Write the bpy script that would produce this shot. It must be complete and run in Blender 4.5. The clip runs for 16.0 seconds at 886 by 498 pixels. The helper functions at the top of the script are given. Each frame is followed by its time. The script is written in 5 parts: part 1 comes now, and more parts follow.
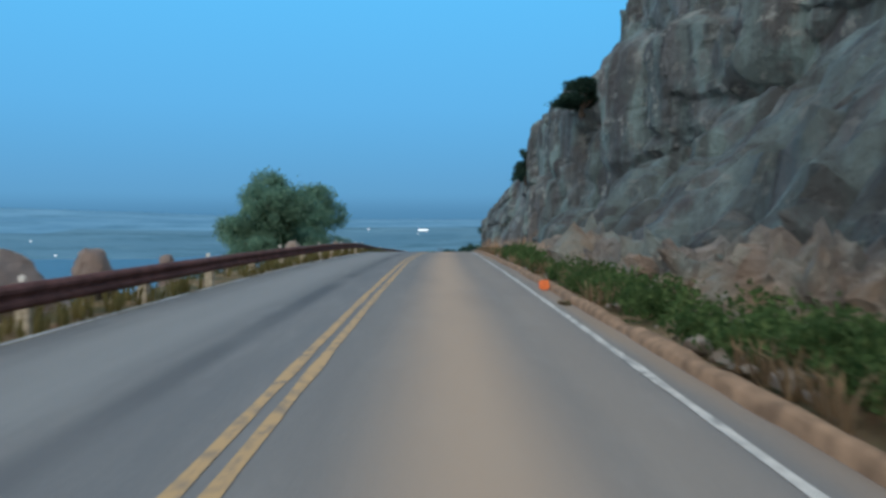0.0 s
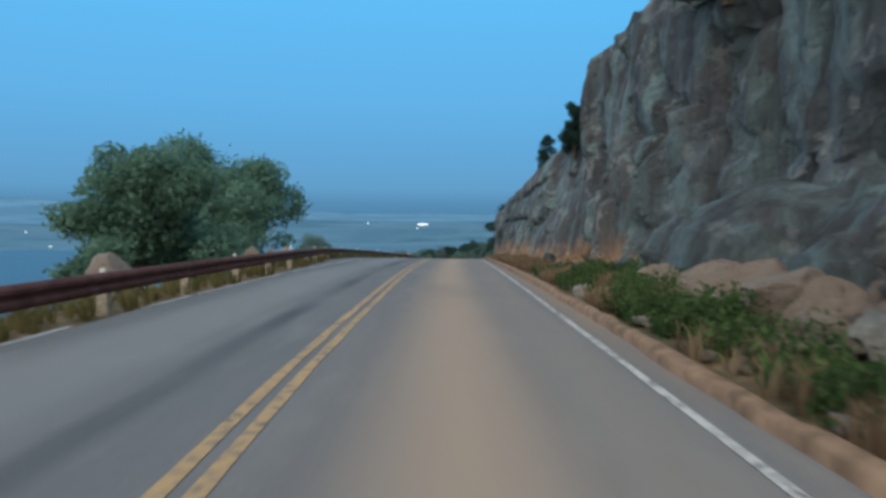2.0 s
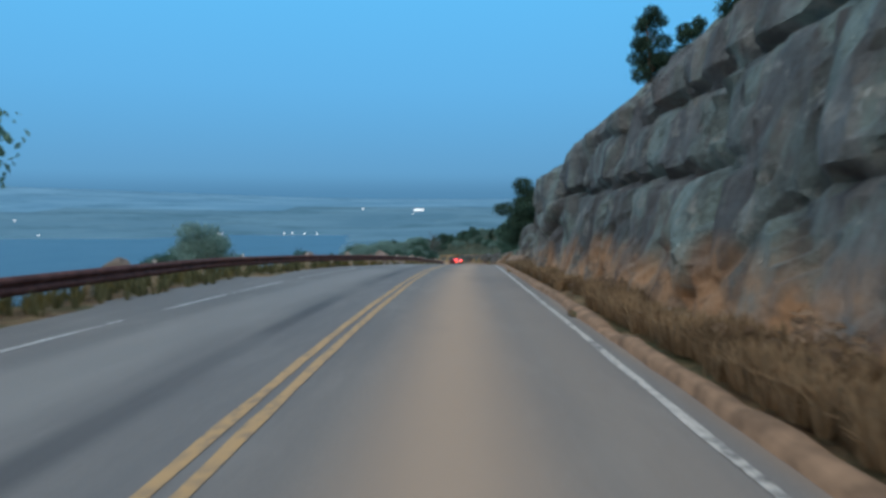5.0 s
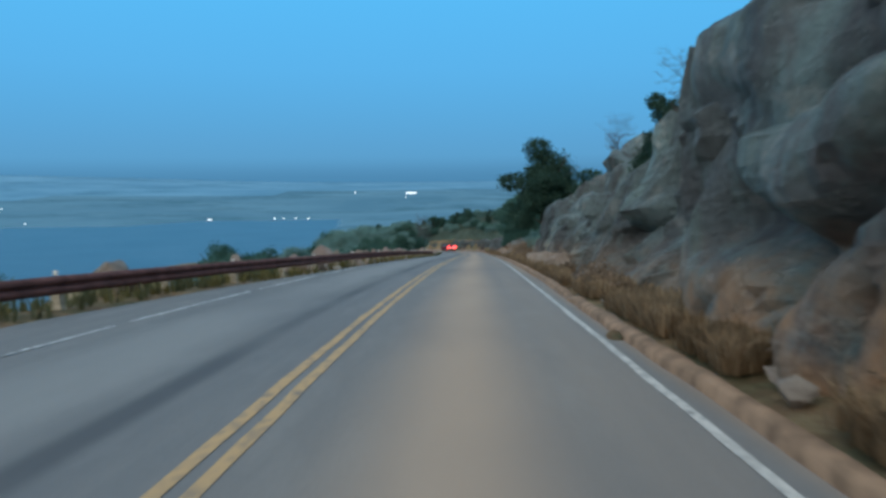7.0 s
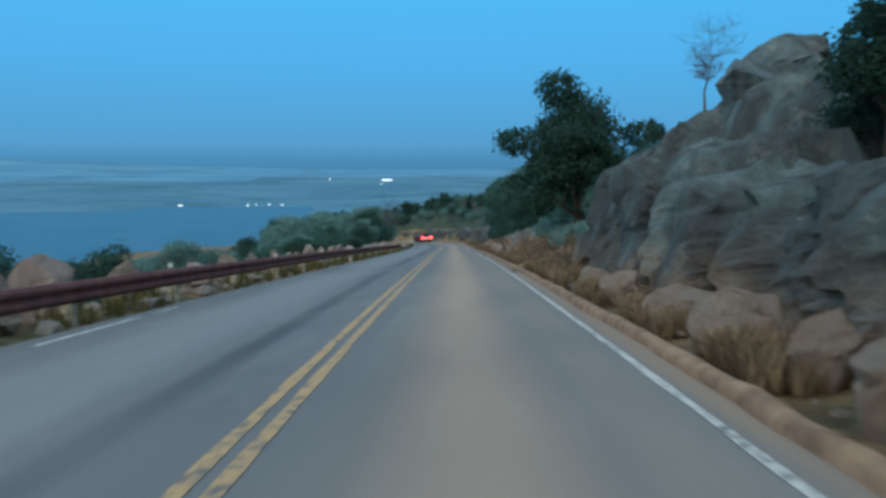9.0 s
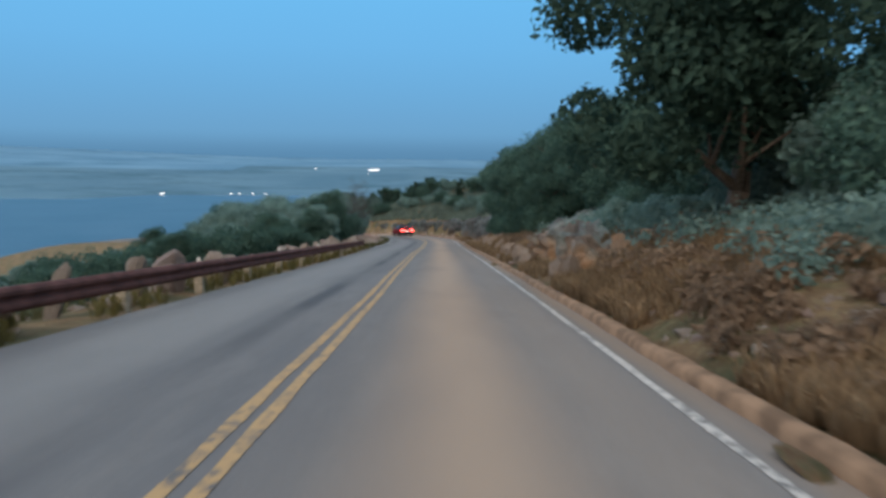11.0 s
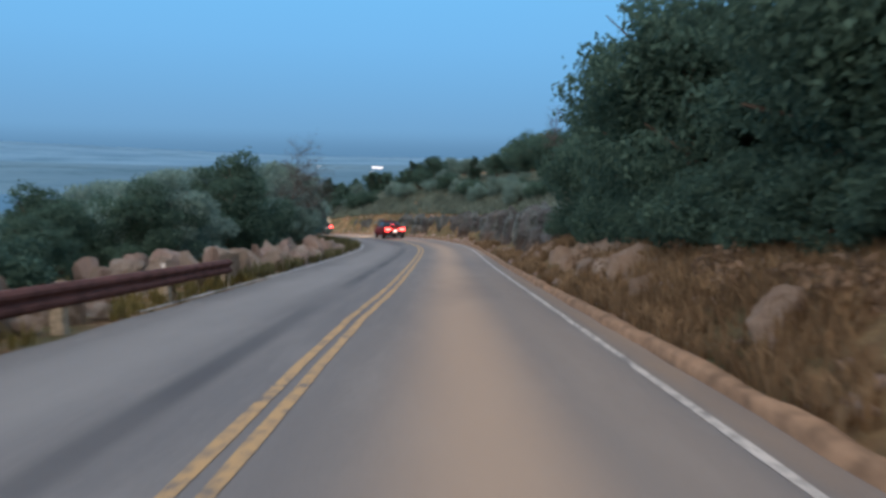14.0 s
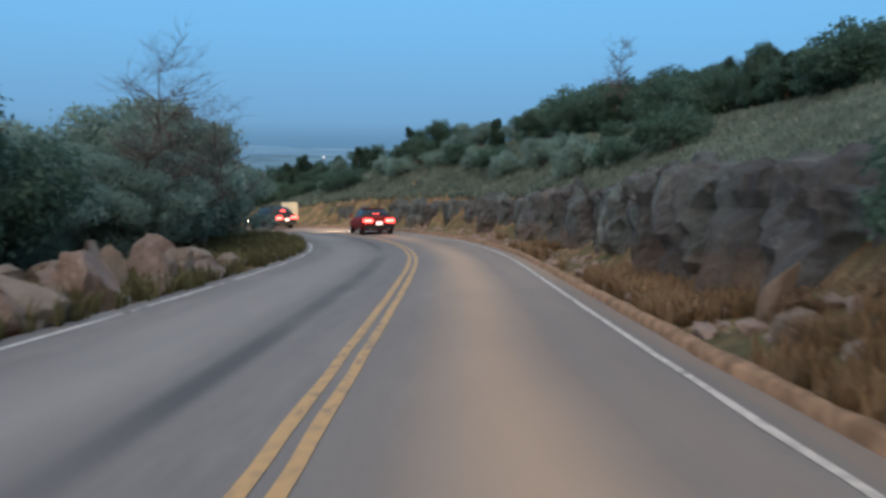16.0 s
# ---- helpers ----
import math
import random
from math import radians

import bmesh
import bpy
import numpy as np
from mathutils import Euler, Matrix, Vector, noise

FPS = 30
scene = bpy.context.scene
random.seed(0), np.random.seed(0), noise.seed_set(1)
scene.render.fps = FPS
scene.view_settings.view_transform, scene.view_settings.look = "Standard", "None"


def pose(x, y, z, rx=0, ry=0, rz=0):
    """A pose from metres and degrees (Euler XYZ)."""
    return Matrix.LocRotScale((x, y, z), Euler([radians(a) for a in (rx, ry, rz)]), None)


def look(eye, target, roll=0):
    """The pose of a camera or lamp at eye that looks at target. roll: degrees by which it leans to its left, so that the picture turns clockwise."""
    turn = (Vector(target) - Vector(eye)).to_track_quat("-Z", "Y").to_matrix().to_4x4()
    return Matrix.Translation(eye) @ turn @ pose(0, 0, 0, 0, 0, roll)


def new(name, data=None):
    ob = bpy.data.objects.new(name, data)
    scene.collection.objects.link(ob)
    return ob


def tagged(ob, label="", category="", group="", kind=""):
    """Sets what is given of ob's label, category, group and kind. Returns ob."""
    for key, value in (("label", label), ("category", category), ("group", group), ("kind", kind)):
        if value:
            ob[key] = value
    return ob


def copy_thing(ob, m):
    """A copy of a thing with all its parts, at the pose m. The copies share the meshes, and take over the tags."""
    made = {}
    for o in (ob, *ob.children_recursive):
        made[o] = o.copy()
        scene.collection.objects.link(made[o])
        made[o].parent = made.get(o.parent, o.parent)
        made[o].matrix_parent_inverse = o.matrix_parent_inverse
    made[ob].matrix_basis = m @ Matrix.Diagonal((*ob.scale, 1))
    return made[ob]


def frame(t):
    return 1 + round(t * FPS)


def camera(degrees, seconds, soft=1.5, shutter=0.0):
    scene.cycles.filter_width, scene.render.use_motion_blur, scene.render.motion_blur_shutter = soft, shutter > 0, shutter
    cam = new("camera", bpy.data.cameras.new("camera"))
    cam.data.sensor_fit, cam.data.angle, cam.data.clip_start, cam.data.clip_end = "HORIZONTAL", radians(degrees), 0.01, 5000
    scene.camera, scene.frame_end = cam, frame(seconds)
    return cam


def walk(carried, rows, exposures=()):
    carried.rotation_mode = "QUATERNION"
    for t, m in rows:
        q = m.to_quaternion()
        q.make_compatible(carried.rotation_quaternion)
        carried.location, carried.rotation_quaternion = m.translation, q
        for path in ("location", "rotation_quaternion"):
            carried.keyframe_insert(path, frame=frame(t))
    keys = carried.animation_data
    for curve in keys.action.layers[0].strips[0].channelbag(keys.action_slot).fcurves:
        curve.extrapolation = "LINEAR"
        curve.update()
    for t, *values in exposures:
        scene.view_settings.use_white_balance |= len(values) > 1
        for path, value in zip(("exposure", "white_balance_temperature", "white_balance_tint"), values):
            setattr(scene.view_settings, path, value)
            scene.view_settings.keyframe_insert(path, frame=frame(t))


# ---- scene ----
cam = camera(61.5, 16.0, 3.2, 0.3)
PATH = [  # seconds, place, yaw, pitch, roll
    (0, 1.3, -0.018, 1.37, -1.48, -2.61, 0),
    (0.5, 1.39, 5.174, 1.33, -1.52, -2.56, -0.1),
    (1, 1.486, 10.357, 1.276, -1.53, -2.6, -0.4),
    (1.5, 1.615, 15.531, 1.204, -1.55, -2.8, -0.9),
    (2, 1.747, 20.696, 1.115, -1.5, -3.03, -0.6),
    (2.5, 1.892, 25.852, 1.008, -1.47, -3.28, -0.8),
    (3, 2.03, 30.998, 0.885, -1.43, -3.45, -1),
    (5.5, 3.234, 56.925, -0.069, -1.9, -4.43, 0.2),
    (6, 3.516, 62.157, -0.334, -1.99, -4.76, 0.5),
    (6.5, 3.785, 67.396, -0.624, -2.15, -5.11, 0.5),
    (7, 4.104, 72.638, -0.941, -2.38, -5.47, 0.6),
    (7.5, 4.405, 77.884, -1.287, -2.8, -5.66, 0.7),
    (8, 4.718, 83.133, -1.66, -3.31, -5.73, 0.5),
    (8.5, 5.082, 88.386, -2.062, -3.82, -6.14, 0.3),
    (9, 5.507, 93.643, -2.49, -4.16, -6.42, 0.1),
    (11.5, 7.819, 120.349, -4.888, -5.18, -7.13, -0.6),
    (12, 8.278, 125.789, -5.413, -5.09, -7.08, -0.6),
    (12.5, 8.735, 131.248, -5.946, -4.99, -7.06, -0.4),
    (13, 9.187, 136.714, -6.482, -4.9, -7.06, -0.4),
    (13.5, 9.614, 142.187, -7.024, -4.86, -7.11, -0.8),
    (14, 10.038, 147.667, -7.569, -4.78, -7.19, -0.9),
    (14.5, 10.459, 153.152, -8.118, -4.65, -7.29, -1.3),
    (15, 10.895, 158.644, -8.671, -4.5, -7.35, -1.1),
    (15.5, 11.29, 164.145, -9.226, -4.32, -7.58, -1),
    (16, 11.678, 169.651, -9.784, -4.34, -7.85, -0.7),
]
walk(cam, [(t, pose(x, y, z, 90 + p, r, w)) for t, x, y, z, w, p, r in PATH],
     [(0, 0.12, 6250, 4), (3, 0.1, 6400, 6), (6, 0.12, 6250, 4), (7.5, 0.08, 5850, -2), (8.2, 0.0, 5650, -3), (9, 0.08, 5750, -4), (11.5, 0.2, 6950, 13), (12.1, 0.15, 6600, 9),
      (13, 0.18, 6650, 13), (14.5, 0.27, 7100, 18), (16, 0.27, 7150, 17)])

# ---- the road's line: heading and slope in degrees against metres along it ----
HEADING = [(-60, -0.5), (0, -0.8), (32, -1.7), (64, -3.1), (90, -4.8), (112, -5.1), (135, -4.9), (160, -4.7),
           (184, -4.9), (192, -4.2), (228, 38.0), (242, 42.0), (400, 46.0)]
SLOPE = [(-60, 0.6), (-20, 0.2), (5, -0.5), (32, -1.5), (64, -3.1), (92, -4.7), (122, -5.5), (150, -5.7), (174, -5.8),
         (190, -4.8), (203, -4.1), (216, -4.8), (260, -5.5), (400, -6.0)]
S0, S1 = -60.0, 320.0
EYE_HEIGHT = 1.37


def smooth_table(rows):
    k, v = [np.array(c, float) for c in zip(*rows)]
    fine = np.interp(np.arange(S0 - 40, S1 + 41, 1.0), k, v)
    w = np.hanning(15)
    return np.convolve(np.pad(fine, 7, mode="edge"), w / w.sum(), mode="valid")[40:-40]


SA = np.arange(S0, S1 + 1, 1.0)
HD, SL = np.radians(smooth_table(HEADING)), np.radians(smooth_table(SLOPE))
step = np.stack([-np.sin(HD) * np.cos(SL), np.cos(HD) * np.cos(SL), np.sin(SL)], 1)
LINE = np.concatenate([[[0, 0, 0]], np.cumsum((step[1:] + step[:-1]) / 2, 0)])
LINE -= LINE[int(-S0)]


def road(s, u=0.0, z=0.0):
    """A point u metres right of the road's centre line at s metres along, z above its surface."""
    x, y, h = [float(np.interp(s, SA, LINE[:, i])) for i in range(3)]
    a = float(np.interp(s, SA, HD))
    return Vector((x + u * math.cos(a), y + u * math.sin(a), h + z))


def heading(s):
    return float(np.degrees(np.interp(s, SA, HD)))

# ---- world and lights: blue dusk, the sun already down behind the camera ----
world = bpy.data.worlds.new("dusk_sky")
scene.world = world
world.use_nodes = True
wn, wl = world.node_tree.nodes, world.node_tree.links
wn.clear()
sky = wn.new("ShaderNodeTexSky")
sky.sky_type, sky.sun_disc = "NISHITA", False
sky.sun_elevation, sky.sun_rotation = radians(3), radians(180)
sky.altitude, sky.air_density, sky.dust_density, sky.ozone_density = 500, 1.0, 0.5, 4.0
where = wn.new("ShaderNodeTexCoord")
split = wn.new("ShaderNodeSeparateXYZ")
wl.new(where.outputs["Generated"], split.inputs[0])
# blue of the dusk, paler overhead and greyer in the haze at the horizon
blue = wn.new("ShaderNodeValToRGB")
el = blue.color_ramp.elements
el[0].position, el[0].color = 0.0, (0.1, 0.27, 0.47, 1)
el[1].position, el[1].color = 1.0, (0.42, 0.55, 0.72, 1)
for at, col in ((0.05, (0.108, 0.305, 0.55, 1)), (0.14, (0.115, 0.375, 0.685, 1)), (0.3, (0.115, 0.45, 0.82, 1)), (0.6, (0.23, 0.49, 0.79, 1))):
    e = el.new(at)
    e.color = col
wl.new(split.outputs[2], blue.inputs[0])
# the western half behind the camera still holds the pale warm light of sunset
west = wn.new("ShaderNodeMapRange")
west.interpolation_type = "SMOOTHSTEP"
west.inputs[1].default_value, west.inputs[2].default_value = 0.25, -0.8
wl.new(split.outputs[1], west.inputs[0])
pale = wn.new("ShaderNodeMix")
pale.data_type = "RGBA"
pale.inputs[7].default_value = (0.62, 0.64, 0.66, 1)
wl.new(west.outputs[0], pale.inputs[0])
wl.new(blue.outputs[0], pale.inputs[6])
add = wn.new("ShaderNodeMix")
add.data_type, add.blend_type = "RGBA", "ADD"
add.inputs[0].default_value = 0.01
wl.new(pale.outputs[2], add.inputs[6])
wl.new(sky.outputs[0], add.inputs[7])
bg = wn.new("ShaderNodeBackground")
bg.inputs[1].default_value = 1.05
wo = wn.new("ShaderNodeOutputWorld")
wl.new(add.outputs[2], bg.inputs[0])
wl.new(bg.outputs[0], wo.inputs[0])
# the afterglow in the west
glow = new("sun", bpy.data.lights.new("sun", "SUN"))
glow.data.energy, glow.data.angle, glow.data.color = 1.7, radians(100), (1.0, 0.84, 0.7)
glow.matrix_world = look((-50, -60, 75), (0, 0, 0))


# ---- materials ----
class Mat:
    """A small builder of node materials."""

    def __init__(self, name, rough=0.8, metal=0.0, spec=0.3):
        self.m = bpy.data.materials.new(name)
        self.m.use_nodes = True
        self.n, self.l = self.m.node_tree.nodes, self.m.node_tree.links
        self.b = self.n["Principled BSDF"]
        self.b.inputs["Roughness"].default_value = rough
        self.b.inputs["Metallic"].default_value = metal
        self.b.inputs["Specular IOR Level"].default_value = spec
        self.pos = None

    def where(self, kind="Object"):
        return self.n.new("ShaderNodeTexCoord").outputs[kind]

    def mapped(self, sx, sy, sz, kind="Object"):
        g = self.n.new("ShaderNodeMapping")
        g.inputs["Scale"].default_value = (sx, sy, sz)
        self.l.new(self.where(kind), g.inputs[0])
        return g.outputs[0]

    def noise(self, scale, detail=4.0, rough=0.55, vec=None, kind="Object", lo=0.35, hi=0.65):
        t = self.n.new("ShaderNodeTexNoise")
        t.inputs["Scale"].default_value, t.inputs["Detail"].default_value, t.inputs["Roughness"].default_value = scale, detail, rough
        self.l.new(vec if vec is not None else self.where(kind), t.inputs["Vector"])
        r = self.n.new("ShaderNodeMapRange")
        r.inputs[1].default_value, r.inputs[2].default_value = lo, hi
        self.l.new(t.outputs["Fac"], r.inputs[0])
        return r.outputs[0]

    def cells(self, scale, vec=None, feature="DISTANCE_TO_EDGE", hi=0.08):
        t = self.n.new("ShaderNodeTexVoronoi")
        t.feature = feature
        t.inputs["Scale"].default_value = scale
        self.l.new(vec if vec is not None else self.where(), t.inputs["Vector"])
        r = self.n.new("ShaderNodeMapRange")
        r.inputs[2].default_value = hi
        self.l.new(t.outputs["Distance"], r.inputs[0])
        return r.outputs[0]

    def mix(self, fac, a, b, how="MIX"):
        x = self.n.new("ShaderNodeMix")
        x.data_type, x.blend_type = "RGBA", how
        for i, v in ((0, fac), (6, a), (7, b)):
            if isinstance(v, (int, float)):
                x.inputs[i].default_value = v
            elif isinstance(v, tuple):
                x.inputs[i].default_value = (*v[:3], 1)
            else:
                self.l.new(v, x.inputs[i])
        return x.outputs[2]

    def math(self, how, a, b=0.0, c=0.0):
        x = self.n.new("ShaderNodeMath")
        x.operation = how
        for i, v in enumerate((a, b, c)):
            if isinstance(v, (int, float)):
                x.inputs[i].default_value = v
            else:
                self.l.new(v, x.inputs[i])
        return x.outputs[0]

    def axis(self, i, kind="Object"):
        x = self.n.new("ShaderNodeSeparateXYZ")
        self.l.new(self.where(kind), x.inputs[0])
        return x.outputs[i]

    def ramp(self, fac, a, b):
        r = self.n.new("ShaderNodeMapRange")
        r.inputs[1].default_value, r.inputs[2].default_value = a, b
        self.l.new(fac, r.inputs[0])
        return r.outputs[0]

    def random(self, island=False):
        if island:
            return self.n.new("ShaderNodeNewGeometry").outputs["Random Per Island"]
        return self.n.new("ShaderNodeObjectInfo").outputs["Random"]

    def colour(self, c):
        if isinstance(c, tuple):
            self.b.inputs["Base Color"].default_value = (*c[:3], 1)
        else:
            self.l.new(c, self.b.inputs["Base Color"])
        return self

    def roughness(self, fac):
        self.l.new(fac, self.b.inputs["Roughness"])
        return self

    def bump(self, height, strength=0.4, distance=0.05):
        x = self.n.new("ShaderNodeBump")
        x.inputs["Strength"].default_value, x.inputs["Distance"].default_value = strength, distance
        self.l.new(height, x.inputs["Height"])
        self.l.new(x.outputs[0], self.b.inputs["Normal"])
        return self

    def emit(self, c, strength):
        self.b.inputs["Emission Color"].default_value = (*c, 1)
        self.b.inputs["Emission Strength"].default_value = strength
        return self


def plain(name, c, rough=0.6, metal=0.0, vary=0.15, scale=6.0):
    m = Mat(name, rough, metal)
    m.colour(m.mix(m.noise(scale), tuple(v * (1 - vary) for v in c), tuple(min(1, v * (1 + vary)) for v in c)))
    return m.m


def band(m, u, centre, half, soft):
    """1 within half metres of centre across the road, fading over soft metres."""
    d = m.math("ABSOLUTE", m.math("SUBTRACT", u, centre))
    r = m.ramp(d, half + soft, half)
    r.node.interpolation_type = "SMOOTHSTEP"
    return r


def asphalt_material():
    m = Mat("worn_asphalt", 0.85, 0.0, 0.25)
    u = m.axis(0, "UV")
    v2 = m.mapped(1.0, 0.06, 1.0, "UV")
    wander = m.math("MULTIPLY_ADD", m.noise(0.35, 2.0, vec=v2, lo=0, hi=1), 0.4, -0.2)
    uw = m.math("ADD", u, wander)
    grain = m.noise(95.0, 3.0)
    base = m.mix(grain, (0.14, 0.137, 0.135), (0.225, 0.215, 0.204))
    long_streak = m.noise(2.2, 4.0, vec=v2)
    base = m.mix(m.math("MULTIPLY", long_streak, 0.5), base, (0.13, 0.132, 0.137))
    base = m.mix(m.math("MULTIPLY", m.noise(1.4, 6.0, 0.65, vec=m.mapped(1.0, 0.22, 1.0, "UV"), lo=0.5, hi=0.68), 0.4), base, (0.26, 0.25, 0.236))
    # left lane polished and bleached between darker tracks
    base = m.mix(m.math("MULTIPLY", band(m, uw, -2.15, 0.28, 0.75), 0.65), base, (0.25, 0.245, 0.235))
    # two warm bands along the right lane: headlight pool painted into the asphalt
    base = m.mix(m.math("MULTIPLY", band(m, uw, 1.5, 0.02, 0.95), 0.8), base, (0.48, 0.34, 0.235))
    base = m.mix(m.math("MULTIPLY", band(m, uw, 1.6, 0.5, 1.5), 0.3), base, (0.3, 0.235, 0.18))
    # fainter tan band nearer the curb
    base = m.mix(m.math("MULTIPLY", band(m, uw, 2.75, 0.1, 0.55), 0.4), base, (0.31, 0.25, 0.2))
    # dirt washed along the curb
    base = m.mix(m.math("MULTIPLY", m.math("MULTIPLY", band(m, uw, 3.75, 0.28, 0.3), m.noise(0.7, 4.0, vec=m.mapped(1.0, 0.2, 1.0, "UV"), lo=0.2, hi=0.6)), 0.75), base, (0.31, 0.215, 0.14))
    # old longitudinal seam, sealed
    seam = m.math("MULTIPLY", band(m, uw, -0.98, 0.05, 0.22), m.noise(0.12, 2.0, vec=m.mapped(0.2, 1, 1, "UV"), lo=0.3, hi=0.6))
    base = m.mix(m.math("MULTIPLY", seam, 0.8), base, (0.07, 0.072, 0.078))
    patch = m.noise(0.22, 3.0, vec=m.mapped(1.0, 0.35, 1.0, "UV"), lo=0.52, hi=0.72)
    base = m.mix(m.math("MULTIPLY", patch, 0.35), base, (0.1, 0.1, 0.105))
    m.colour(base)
    m.bump(m.noise(60.0, 4.0), 0.25, 0.01)
    return m.m


def paint_material(name, c, worn):
    m = Mat(name, 0.75)
    wear = m.noise(9.0, 5.0, lo=worn - 0.08, hi=worn + 0.08)
    long_wear = m.noise(0.6, 3.0, lo=0.45, hi=0.75)
    fac = m.math("MULTIPLY", wear, m.math("ADD", 0.45, long_wear))
    m.colour(m.mix(fac, c, (0.13, 0.125, 0.12)))
    return m.m


def rock_material(name="lichened_granite", warm=0.0, shade=0.0, foot=0.0, tone=(0.6, 0.46, 0.36), mossy=0.0, rise=1.3):
    m = Mat(name, 0.92, 0.0, 0.2)
    streak = m.noise(1.0, 6.0, 0.6, vec=m.mapped(1.1, 1.1, 0.1), lo=0.46, hi=0.6)
    big = m.noise(0.22, 4.0, lo=0.4, hi=0.62)
    fine = m.noise(7.0, 8.0, 0.7, lo=0.25, hi=0.75)
    base = m.mix(big, (0.165, 0.2, 0.215), (0.3, 0.34, 0.355))
    base = m.mix(m.math("MULTIPLY", m.noise(0.3, 5.0, lo=0.48, hi=0.6), 0.6), base, (0.19, 0.155, 0.14))
    lichen = m.noise(0.5, 7.0, 0.66, vec=m.mapped(1.3, 1.3, 0.5), lo=0.48 - mossy, hi=0.56 - mossy)
    base = m.mix(m.math("MULTIPLY", lichen, 0.85), base, (0.27, 0.395, 0.4))
    base = m.mix(m.math("MULTIPLY", streak, 0.7), base, (0.055, 0.06, 0.068))
    wash = m.noise(0.5, 4.0, 0.55, vec=m.mapped(1.0, 1.0, 0.16), lo=0.52, hi=0.6)
    base = m.mix(m.math("MULTIPLY", wash, 0.5), base, (0.075, 0.072, 0.075))
    base = m.mix(m.math("MULTIPLY", fine, 0.45), base, (0.085, 0.09, 0.093))
    pale = m.noise(1.3, 6.0, 0.65, lo=0.56, hi=0.64)
    base = m.mix(m.math("MULTIPLY", pale, 0.6), base, (0.4, 0.42, 0.4))
    base = m.mix(m.math("MULTIPLY", m.random(), 0.3), base, (0.12, 0.125, 0.135))
    # orange tint low on the rock: headlight glow painted into its colour
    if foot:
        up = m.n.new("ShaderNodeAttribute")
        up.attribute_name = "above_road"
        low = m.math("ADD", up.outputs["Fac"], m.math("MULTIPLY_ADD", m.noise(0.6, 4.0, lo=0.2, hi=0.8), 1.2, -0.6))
        headlit = m.math("MULTIPLY", m.ramp(low, rise, 0.27 * rise), m.noise(1.1, 5.0, 0.6, lo=0.3, hi=0.55))
        base = m.mix(m.math("MULTIPLY", headlit, foot), base, (0.52, 0.31, 0.175))
    # dark streaks: shade, and wet on the cut, painted into the rock
    if shade:
        base = m.mix(m.math("MULTIPLY", m.noise(0.7, 5.0, vec=m.mapped(1, 1, 0.3), lo=0.3, hi=0.55), shade), base, (0.055, 0.05, 0.05))
    if warm:
        base = m.mix(warm, base, tone)
    m.colour(base)
    h = m.math("ADD", m.noise(3.0, 9.0, 0.7), m.math("MULTIPLY", m.noise(0.9, 5.0, vec=m.mapped(1, 1, 0.2)), 1.5))
    m.bump(h, 0.9, 0.12)
    return m.m


def leaf_material(name, dark, light):
    m = Mat(name, 0.95, 0.0, 0.05)
    c = m.mix(m.random(True), dark, light)
    c = m.mix(m.math("MULTIPLY", m.noise(0.9, 3.0, lo=0.42, hi=0.6), 0.45), c, tuple(0.45 * v for v in dark))
    c = m.mix(m.math("MULTIPLY", m.random(), 0.3), c, tuple(0.6 * v for v in dark))
    m.colour(c)
    thin = m.n.new("ShaderNodeBsdfTranslucent")
    m.l.new(c, thin.inputs[0])
    both = m.n.new("ShaderNodeMixShader")
    both.inputs[0].default_value = 0.45
    m.l.new(m.b.outputs[0], both.inputs[1])
    m.l.new(thin.outputs[0], both.inputs[2])
    m.l.new(both.outputs[0], m.n["Material Output"].inputs[0])
    return m.m


def soil_material():
    m = Mat("stony_soil", 0.95, 0.0, 0.1)
    base = m.mix(m.noise(0.5, 5.0), (0.19, 0.115, 0.07), (0.29, 0.2, 0.115))
    base = m.mix(m.noise(3.5, 6.0, 0.7, lo=0.48, hi=0.6), base, (0.34, 0.26, 0.15))
    base = m.mix(m.math("MULTIPLY", m.noise(0.9, 5.0, lo=0.44, hi=0.6), 0.75), base, (0.1, 0.115, 0.06))
    base = m.mix(m.math("MULTIPLY", m.noise(12.0, 5.0, 0.7, lo=0.55, hi=0.7), 0.6), base, (0.07, 0.05, 0.035))
    m.colour(base)
    m.bump(m.noise(6.0, 8.0, 0.7), 0.8, 0.08)
    return m.m


def plain_land_material(name="hazy_far_pasture", k=1.0):
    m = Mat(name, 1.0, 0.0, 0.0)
    # pale fields, broken by dark belts of trees; blue haze mixed into the colours
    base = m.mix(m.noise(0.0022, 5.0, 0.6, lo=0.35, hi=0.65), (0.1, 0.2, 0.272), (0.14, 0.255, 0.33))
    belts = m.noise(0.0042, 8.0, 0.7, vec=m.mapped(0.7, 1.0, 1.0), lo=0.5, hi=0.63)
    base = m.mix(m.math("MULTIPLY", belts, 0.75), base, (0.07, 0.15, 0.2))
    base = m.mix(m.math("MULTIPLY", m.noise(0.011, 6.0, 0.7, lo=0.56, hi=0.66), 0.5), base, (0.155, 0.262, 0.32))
    # farther hills painted lighter and bluer for more haze
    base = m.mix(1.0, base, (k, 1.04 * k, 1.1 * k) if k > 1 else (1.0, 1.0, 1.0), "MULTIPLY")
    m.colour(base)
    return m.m


